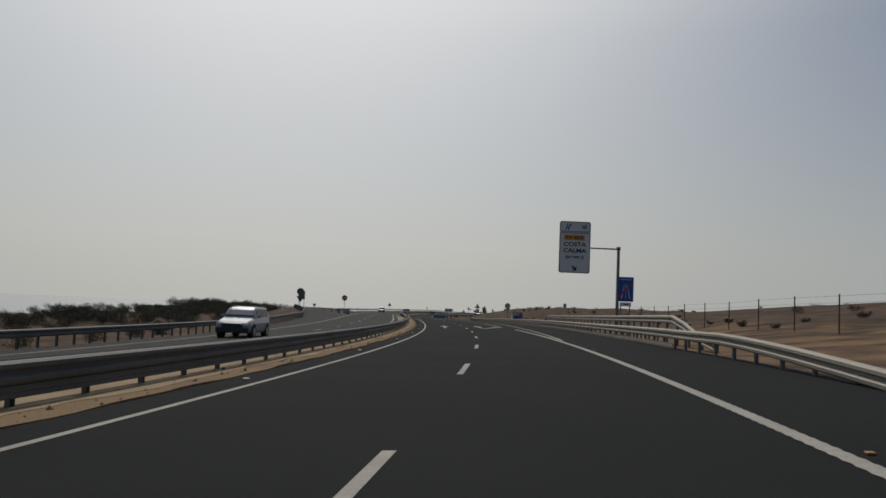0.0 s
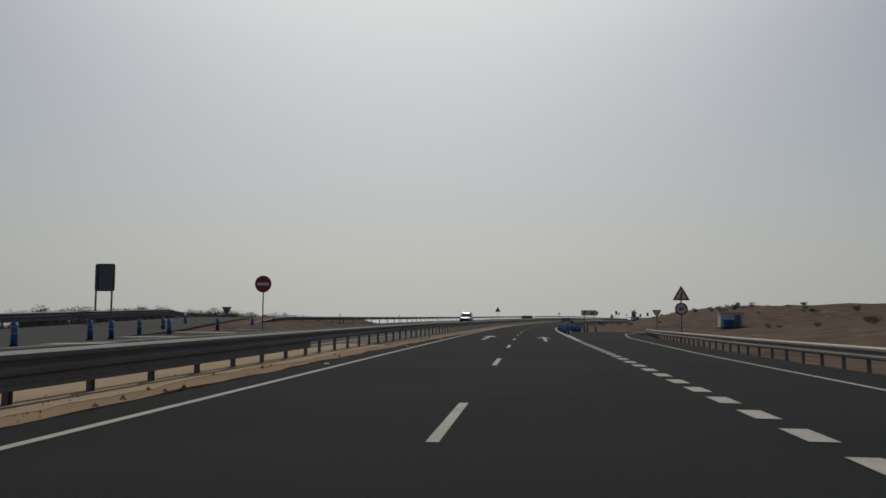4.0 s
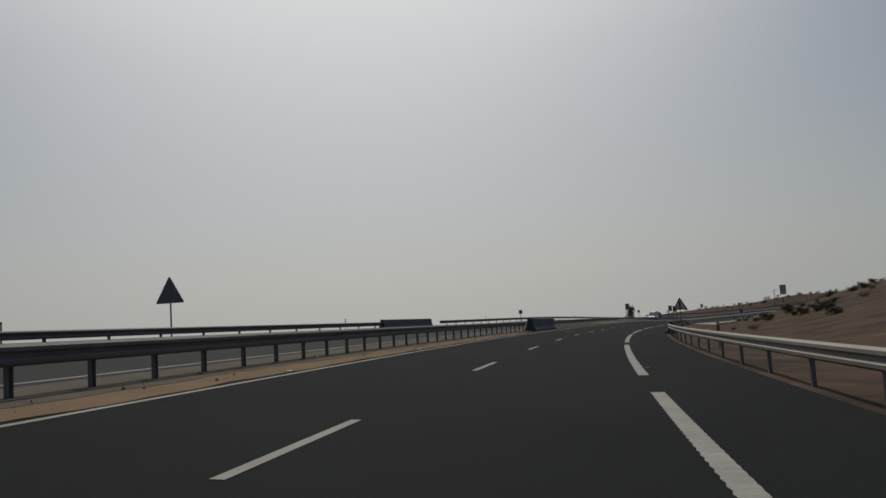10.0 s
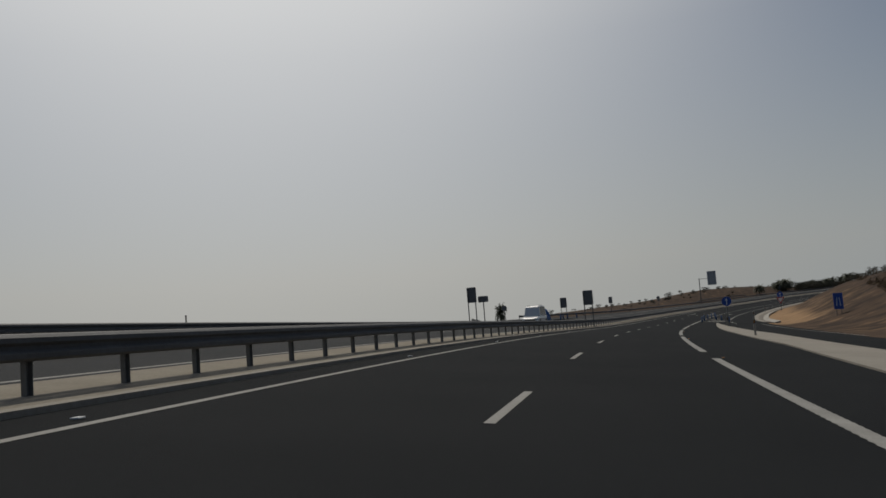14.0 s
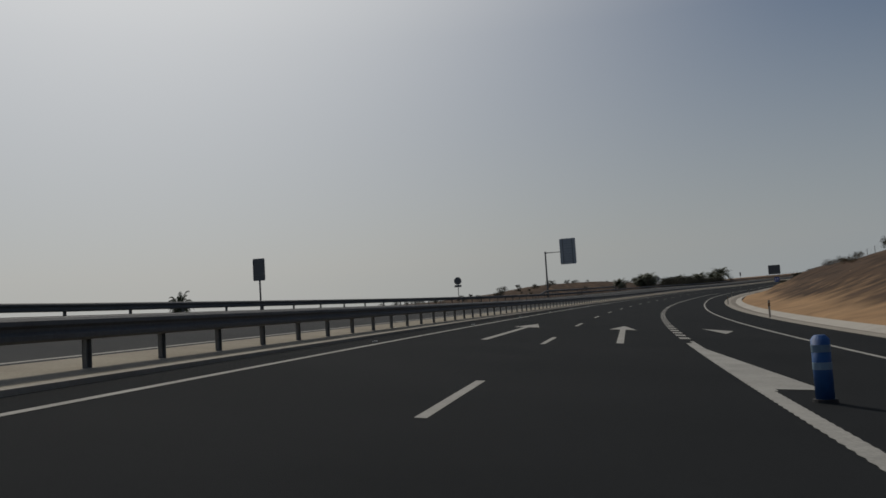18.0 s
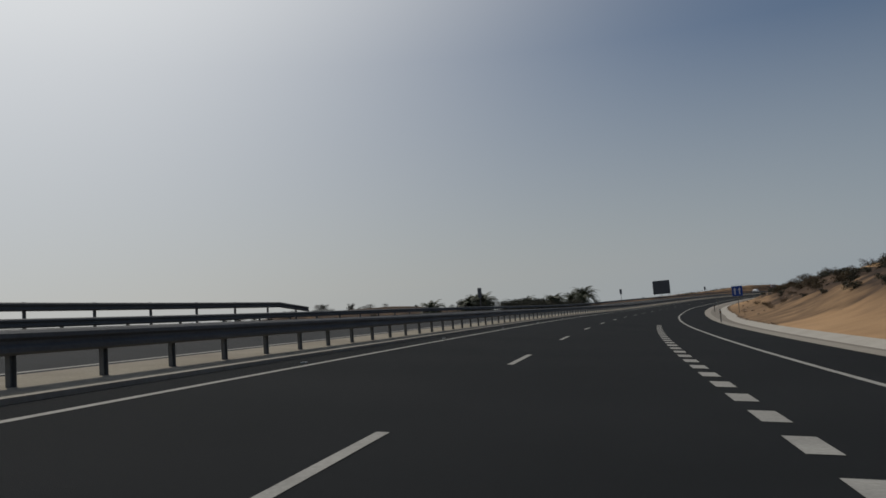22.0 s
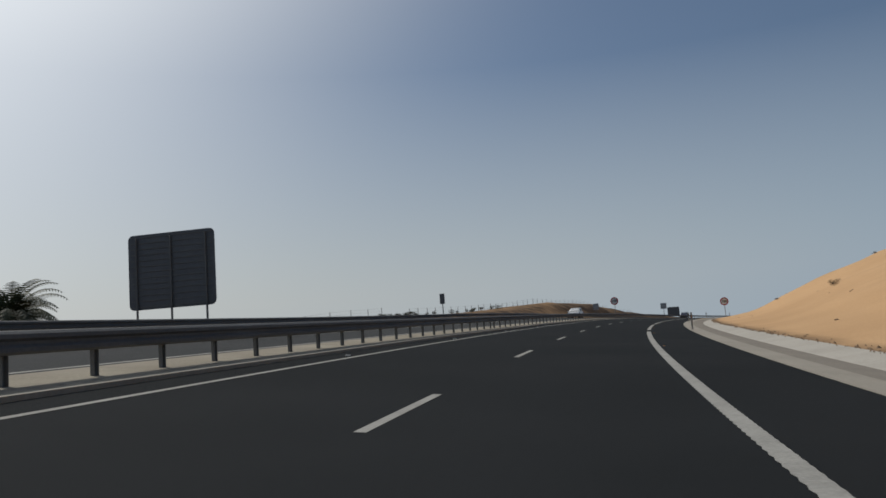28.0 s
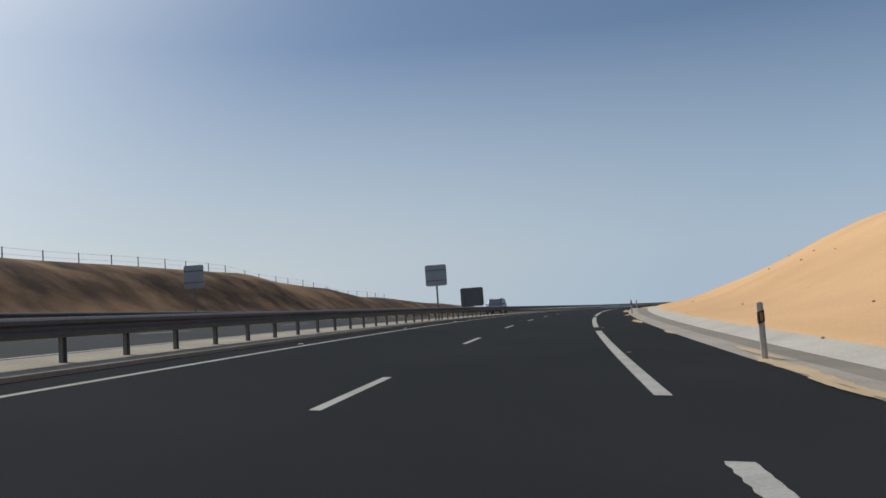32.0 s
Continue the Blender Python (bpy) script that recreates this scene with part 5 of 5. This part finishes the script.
for _s, _n, _k in ((893, -88, .8), (897, -92, .9), (902, -86, .7), (889, -94, .6), (908, -90, .55)):
    place_copy(BUSH[0], _s, _n, _k, .1)
for _i in range(26):
    place_copy(BUSH[_i % 3], rng.uniform(1012, 1066), rng.uniform(-31, -25), rng.uniform(.14, .3))
for _i in range(24):
    place_copy(BUSH[_i % 3], rng.uniform(290, 480), rng.uniform(24, 60), rng.uniform(.3, .6))
SCRUB = [shrub("scrub", foot(58 + 9 * i, 27)[0], 60 + i, .7, 1.1, 420, .04, "low dry brown desert scrub", "shrub", "dry scrub", M_DRY) for i in range(2)]
for _s0, _s1, _n0, _n1, _k, _c in ((-10, 240, 26, 80, 40, .7), (270, 450, 11, 50, 40, .6), (450, 860, 24, 40, 80, 1.3), (1000, 1240, -60, -26, 24, .6), (860, 1150, 12, 34, 9, .6), (800, 1000, -45, -24, 8, .7), (775, 870, 17, 27, 60, 1.2), (800, 868, 13, 19, 24, .6), (440, 560, 24, 46, 40, 1.6)):
    for _i in range(_k):
        place_copy(SCRUB[_i % 2], rng.uniform(_s0, _s1), rng.uniform(_n0, _n1), _c * rng.uniform(.6, 1.5))
for _i in range(22):
    place_copy(SHRUB[_i % 2], rng.uniform(32, 95), rng.uniform(16.5, 24), rng.choice((.3, .42, .55)), .08)
for _i in range(56):
    place_copy(SHRUB[_i % 2], rng.uniform(325, 455), rng.uniform(15, 44), rng.choice((.4, .6, .85, 1.1)), .1)
for _i in range(64):
    _s = rng.uniform(762, 885)
    place_copy(SHRUB[_i % 2], _s, lerp(TOE_R, _s) + rng.uniform(6.0, 12.5), rng.choice((.35, .5, .7, .95)), .1)
for _i in range(28):
    place_copy(BUSH[_i % 3], rng.uniform(470, 700), rng.uniform(26, 42), rng.uniform(.35, .7))


def palm(m, seed, trunk, reach, label):
    rnd = random.Random(seed)
    root = thing("palm_tree", m, label, "palm tree", "palms by the sea")
    bm = bmesh.new()
    k = 7
    for i in range(k):
        a, b = -.3 + (trunk + .3) * i / k, -.3 + (trunk + .3) * (i + 1) / k
        rod((.05 * math.sin(i), 0, a), (.05 * math.sin(i + 1), 0, b), .26 - .01 * i, .22 - .01 * i, 9, bm)
    part("trunk", bm, M_BARK, root)
    for i in range(52):
        bm = bmesh.new()
        az, rise = i * 2.4 + rnd.random() * .5, rnd.uniform(-.1, 1.4)
        d = Vector((math.cos(az), math.sin(az), 0))
        side = Vector((-d.y, d.x, 0))
        pts, p, el, L = [], Vector((0, 0, trunk)), rise, reach * rnd.uniform(.8, 1.1)
        for j in range(11):
            pts.append(p.copy())
            p = p + (d * math.cos(el) + Vector((0, 0, math.sin(el)))) * L / 10
            el -= .08 + .022 * j
        for j in range(10):
            rod(pts[j], pts[j + 1], .022 * (1 - j / 11), seg=4, bm=bm)
            for sgn in (-1, 1):
                for u in (.0, .5):
                    q = pts[j].lerp(pts[j + 1], u)
                    ln = .75 * math.sin(.5 + 2.5 * (j + u) / 10)
                    tip = q + side * sgn * ln * .8 + (pts[j + 1] - pts[j]).normalized() * ln * .55 + Vector((0, 0, -ln * .3))
                    w = (pts[j + 1] - pts[j]).normalized() * .07
                    bm.faces.new([bm.verts.new(v) for v in (q - w, q + w, tip)])
        part("frond", bm, M_PALM, root)
    return root


_p1 = palm(foot(997, -56)[0], 3, 2.3, 3.7, "wide bushy date palm below the highway")
_p2 = palm(foot(937, -65)[0], 8, 2.1, 2.9, "smaller date palm among coastal scrub")
for _q, _tall, _spots2 in ((_p1, 5.0, ((1001, -60, 2.6), (990, -58, 2.4), (943, -70, 2.2), (985, -52, 1.5))), (_p2, 4.2, ((993.6, -65.7, 1.6), (950, -72, 1.8), (930, -66, 1.2), (962, -62, 1.2), (974, -58, 1.6), (900, -62, .8)))):
    for _s, _n, _top in _spots2:
        place_copy(_q, _s, _n, (_top + foot(_s, _n)[1]) / _tall)
for _q, _tall, _top in ((_p1, 5.0, 4.0), (_p2, 4.2, 1.9)):
    _k = (_top + foot(997 if _q == _p1 else 937, -60)[1]) / _tall
    _q.matrix_basis = _q.matrix_basis @ Matrix.Diagonal((_k, _k, _k, 1))

_k = (.2 + foot(700, -85)[1]) / 4.2
place_copy(_p2, 700, -85.1).matrix_basis = foot(700, -85.1)[0] @ Matrix.Diagonal((_k * .42, _k * .42, _k, 1))

# stones on the dunes
_bm = bmesh.new()
bmesh.ops.create_icosphere(_bm, subdivisions=1, radius=.16)
for _v in _bm.verts:
    _v.co *= 1 + .35 * noise.noise(_v.co * 9)
    _v.co.z *= .7
_sm = mesh_from("stone", _bm, M_STONE)
for _i in range(170):
    _s, _n = (rng.uniform(840, 1160), rng.uniform(8.6, 26)) if _i < 70 else (rng.uniform(560, 840), rng.uniform(12, 26)) if _i < 110 else (rng.uniform(795, 870), rng.uniform(11, 22))
    _m, _u = foot(_s, _n)
    _ob = tagged(new("stone", _sm), "small brown stone half sunk in the sand", "stone", "stones on the dunes")
    _ob.matrix_basis = turned(_m, rng.uniform(.2, .8) if _i < 110 else rng.uniform(.5, 1.7))
# rough gravel and clods at the foot of the dunes
_vv, _ff = [], []
for _i in range(2200):
    _s = rng.uniform(770, 1050)
    _n = lerp(TOE_R, _s) + abs(rng.gauss(0, .34)) - .06
    _c = P(_s, _n, ground_height(_s, _n) + .01)
    _z = .02 + .06 * rng.random() ** 3
    _o = len(_vv)
    for _a in range(5):
        _w = _z * rng.uniform(.7, 1.5)
        _vv.append(_c + Vector((_w * math.cos(_a * 1.257), _w * math.sin(_a * 1.257), -.02)))
    _vv.append(_c + Vector((_z * rng.uniform(-.4, .4), _z * rng.uniform(-.4, .4), _z * rng.uniform(.5, 1.1))))
    _ff += [(_o + _a, _o + (_a + 1) % 5, _o + 5) for _a in range(5)]
for _i in range(2600):
    _s = rng.uniform(-10, 420)
    _n = rng.choice((-4.25, -4.6, -5.2)) + rng.gauss(0, .2)
    _n = min(_n, (sand_edge(_s) if _s < 360 else -4.2) - .04)
    _c = P(_s, _n, .02)
    _z = .012 + .05 * rng.random() ** 4
    _o = len(_vv)
    for _a in range(5):
        _w = _z * rng.uniform(.7, 1.5)
        _vv.append(_c + Vector((_w * math.cos(_a * 1.257), _w * math.sin(_a * 1.257), -.02)))
    _vv.append(_c + Vector((_z * rng.uniform(-.4, .4), _z * rng.uniform(-.4, .4), _z * rng.uniform(.5, 1.1))))
    _ff += [(_o + _a, _o + (_a + 1) % 5, _o + 5) for _a in range(5)]
_me = bpy.data.meshes.new("gravel")
_me.from_pydata(_vv, [], _ff)
_me.materials.append(M_STONE)
tagged(new("gravel", _me), "brown gravel and clods on the sand beside the road", "gravel", "", "stuff")
# blown sand lying over the gutter and the road edge, in ragged tongues
for _i in range(22):
    _s, _len = rng.uniform(1052, 1150), rng.uniform(2.5, 7.5)
    _off, _wd = rng.choice((-.25, -.05, .15, .5)), rng.uniform(.1, .34)
    _lo = lambda s, o=_off, w=_wd, a=_s, k=_len, q=_i: right_edge(s) + o - w * (math.sin(math.pi * min(max((s - a) / k, 0.0), 1.0)) ** .6) * (.6 + .9 * abs(noise.noise(Vector((s * 1.7, q * 3.3, 0)))))
    _hi = lambda s, o=_off, w=_wd, a=_s, k=_len, q=_i: right_edge(s) + o + w * (math.sin(math.pi * min(max((s - a) / k, 0.0), 1.0)) ** .6) * (.6 + .9 * abs(noise.noise(Vector((s * 1.3, q * 2.1, 5)))))
    band("sand_drift", _s, _s + _len, _lo, _hi, M_DRIFT, z0=.021, z1=.019, step=.25, label="thin drift of pale blown sand on the gutter", category="sand", kind="stuff")

# hut beside the exit
_m, _u = foot(246, 29)
_h = thing("hut", _m, "small white roadside hut with a blue tank", "building")
part("wall", box(3.2, 2.4, 2.1, 0, 0, 1.0, .03), M_WALLW, _h)
part("roof", box(3.4, 2.6, .12, 0, 0, 2.1, .03), M_CONC, _h)
part("door", box(.85, .05, 1.85, .8, -1.21, .93), M_BACK, _h)
part("tank", rod((-.6, -1.9, 0), (-.6, -1.9, 1.1), .75, .75, 16), M_BOLL, _h)


# ---- cars ----
def car_paint(name, col):
    m = surface(name, col, .35, .3, [v * .8 for v in col], 2, 1, .4)
    m.node_tree.nodes["Principled BSDF"].inputs["Coat Weight"].default_value = .2
    return m


def loft(sections, bm=None):
    """A closed skin through cross-sections, each a list of points of the same number."""
    bm = bm or bmesh.new()
    rows = [[bm.verts.new(p) for p in c] for c in sections]
    k = len(rows[0])
    for a, b in zip(rows, rows[1:]):
        for i in range(k):
            bm.faces.new((a[i], a[(i + 1) % k], b[(i + 1) % k], b[i]))
    bm.faces.new(rows[0][::-1])
    bm.faces.new(rows[-1])
    bmesh.ops.recalc_face_normals(bm, faces=bm.faces)
    return bm


def car(m, paint, label, length=4.4, width=1.82, height=1.5, boxy=False):
    """A car whose front looks along -y."""
    root = thing("car", m, label, "car", "oncoming cars")
    h, L, w = height, length / 2, width / 2
    deck = 1.02 if boxy else .93
    # lower body: sill, shoulder and deck heights at stations from nose to tail
    body = []
    for y, top, half in ((-L, .62, .8), (-L + .08, .74, .9), (-L + .3, deck - .16, .96), (-L + .8, deck - .07, .99), (-L + 1.3, deck, 1), (0, deck + .01, 1), (L - .6, deck + .02, 1), (L - .2, deck, .97), (L - .05, deck - .1, .92), (L, .6, .86)):
        x = w * half
        lo = .26 if abs(y) < L - .2 else .34
        body.append([(-x * .94, y, lo), (-x, y, lo + .14), (-x, y, top * .72), (-x * .95, y, top - .06), (-x * .84, y, top), (x * .84, y, top), (x * .95, y, top - .06), (x, y, top * .72), (x, y, lo + .14), (x * .94, y, lo)])
    part("body", loft(body), paint, root, smooth=False)
    # roof and pillars
    y0, y1, y2, y3 = -L + 1.15, -L + 1.85, L - (.3 if boxy else 1.0), L - (.06 if boxy else .25)
    z0 = deck - .02
    cab = []
    for y, z, k in ((y0, z0 + .02, .9), (y1 - .25, h - .16, .8), (y1, h - .05, .77), ((y1 + y2) / 2, h, .77), (y2, h - .04, .76), (y3 - .03, z0 + (h - z0) * .35, .83), (y3, z0 + .02, .88)):
        cab.append([(-w * .92, y, z0), (-w * k, y, z - .05), (-w * (k - .08), y, z), (w * (k - .08), y, z), (w * k, y, z - .05), (w * .92, y, z0)])
    part("cabin", loft(cab), paint, root)

    def pane(pts, name="window"):
        b = bmesh.new()
        b.faces.new([b.verts.new(p) for p in pts])
        part(name, b, M_GLASS, root)
    e = .03
    pane([(-w * .84, y0 + .06, z0 + .05 + e), (w * .84, y0 + .06, z0 + .05 + e), (w * .7, y1 - .16, h - .14 + e), (-w * .7, y1 - .16, h - .14 + e)], "windscreen")
    pane([(-w * .78, y3 + .02, z0 + .12), (w * .78, y3 + .02, z0 + .12), (w * .68, y2 + .06, h - .12), (-w * .68, y2 + .06, h - .12)], "rear_window")
    for x in (-1, 1):
        f = lambda z: x * w * (.935 - .135 * (z - z0) / (h - .05 - z0))
        ym = (y1 + y2) / 2 - .1
        lo, hi = z0 + .05, h - .14
        pane([(f(lo), y0 + .35, lo), (f(lo), ym - .04, lo), (f(hi), ym - .04, hi), (f(hi), y1 + .02, hi)])
        pane([(f(lo), ym + .04, lo), (f(lo), y3 - .3, lo), (f(hi), y2 - .12, hi), (f(hi), ym + .04, hi)])
        part("mirror", box(.2, .1, .14, x * (w + .06), y0 + .45, deck + .08, .03), paint, root)
        part("headlight", box(.38, .12, .15, x * (w - .29), -L + .04, .7, .03), M_LAMP, root)
        part("tail_light", box(.14, .06, .3, x * (w - .14), L - .03, .78, .02), M_RED, root)
        for y in (-L + .85, L - .8):
            part("wheel_arch", rod((x * (w - .25), y, .34), (x * (w + .006), y, .34), .4, seg=20), M_RUBBER, root)
            wheel = part("wheel", rod((x * (w - .2), y, .32), (x * (w + .015), y, .32), .33, seg=20), M_RUBBER, root)
            part("rim", rod((x * (w - .05), y, .32), (x * (w + .025), y, .32), .22, seg=14), M_RIM, wheel)
    part("grille", box(width * (.6 if boxy else .52), .06, .2 if boxy else .17, 0, -L + .01, .62 if boxy else .6, .01), M_BLACK, root)
    part("bumper", box(width * .9, .12, .26 if boxy else .16, 0, -L + .0, .4, .03), M_BLACK, root)
    part("number_plate", box(.5, .02, .11, 0, -L - .035, .45), M_SIGNW, root)
    if boxy:
        for x in (-.62, .62):
            part("roof_rail", box(.04, 1.7, .05, x, .35, h + .02), M_BLACK, root)
    return root


# silver is a pale paint darkened for fronts that lie in shade
PAINT_SILVER_SHADED, PAINT_DARK, PAINT_WHITE = car_paint("paint_silver_shaded", (.2, .22, .27)), car_paint("paint_dark", (.03, .04, .07)), car_paint("paint_white", (.66, .66, .65))
car(stand(42.9, -12.2), PAINT_SILVER_SHADED, "pale off-road car with a shaded front on the opposite carriageway", 4.4, 1.8, 1.58, True)
car(stand(262, -12.3), PAINT_SILVER_SHADED, "silver off-road car with dark windows on the far lanes", 4.6, 1.85, 1.74, True)
car(stand(526.5, -12.3), PAINT_WHITE, "tall white van driving on the opposite carriageway", 4.8, 1.9, 2.12, True)
car(stand(1056, -11.2), PAINT_WHITE, "white hatchback driving on the opposite carriageway", 4.2, 1.78, 1.5)
car(stand(1159, -8.9), PAINT_DARK, "dark car far off on the opposite carriageway", 4.5, 1.85, 1.7, True)
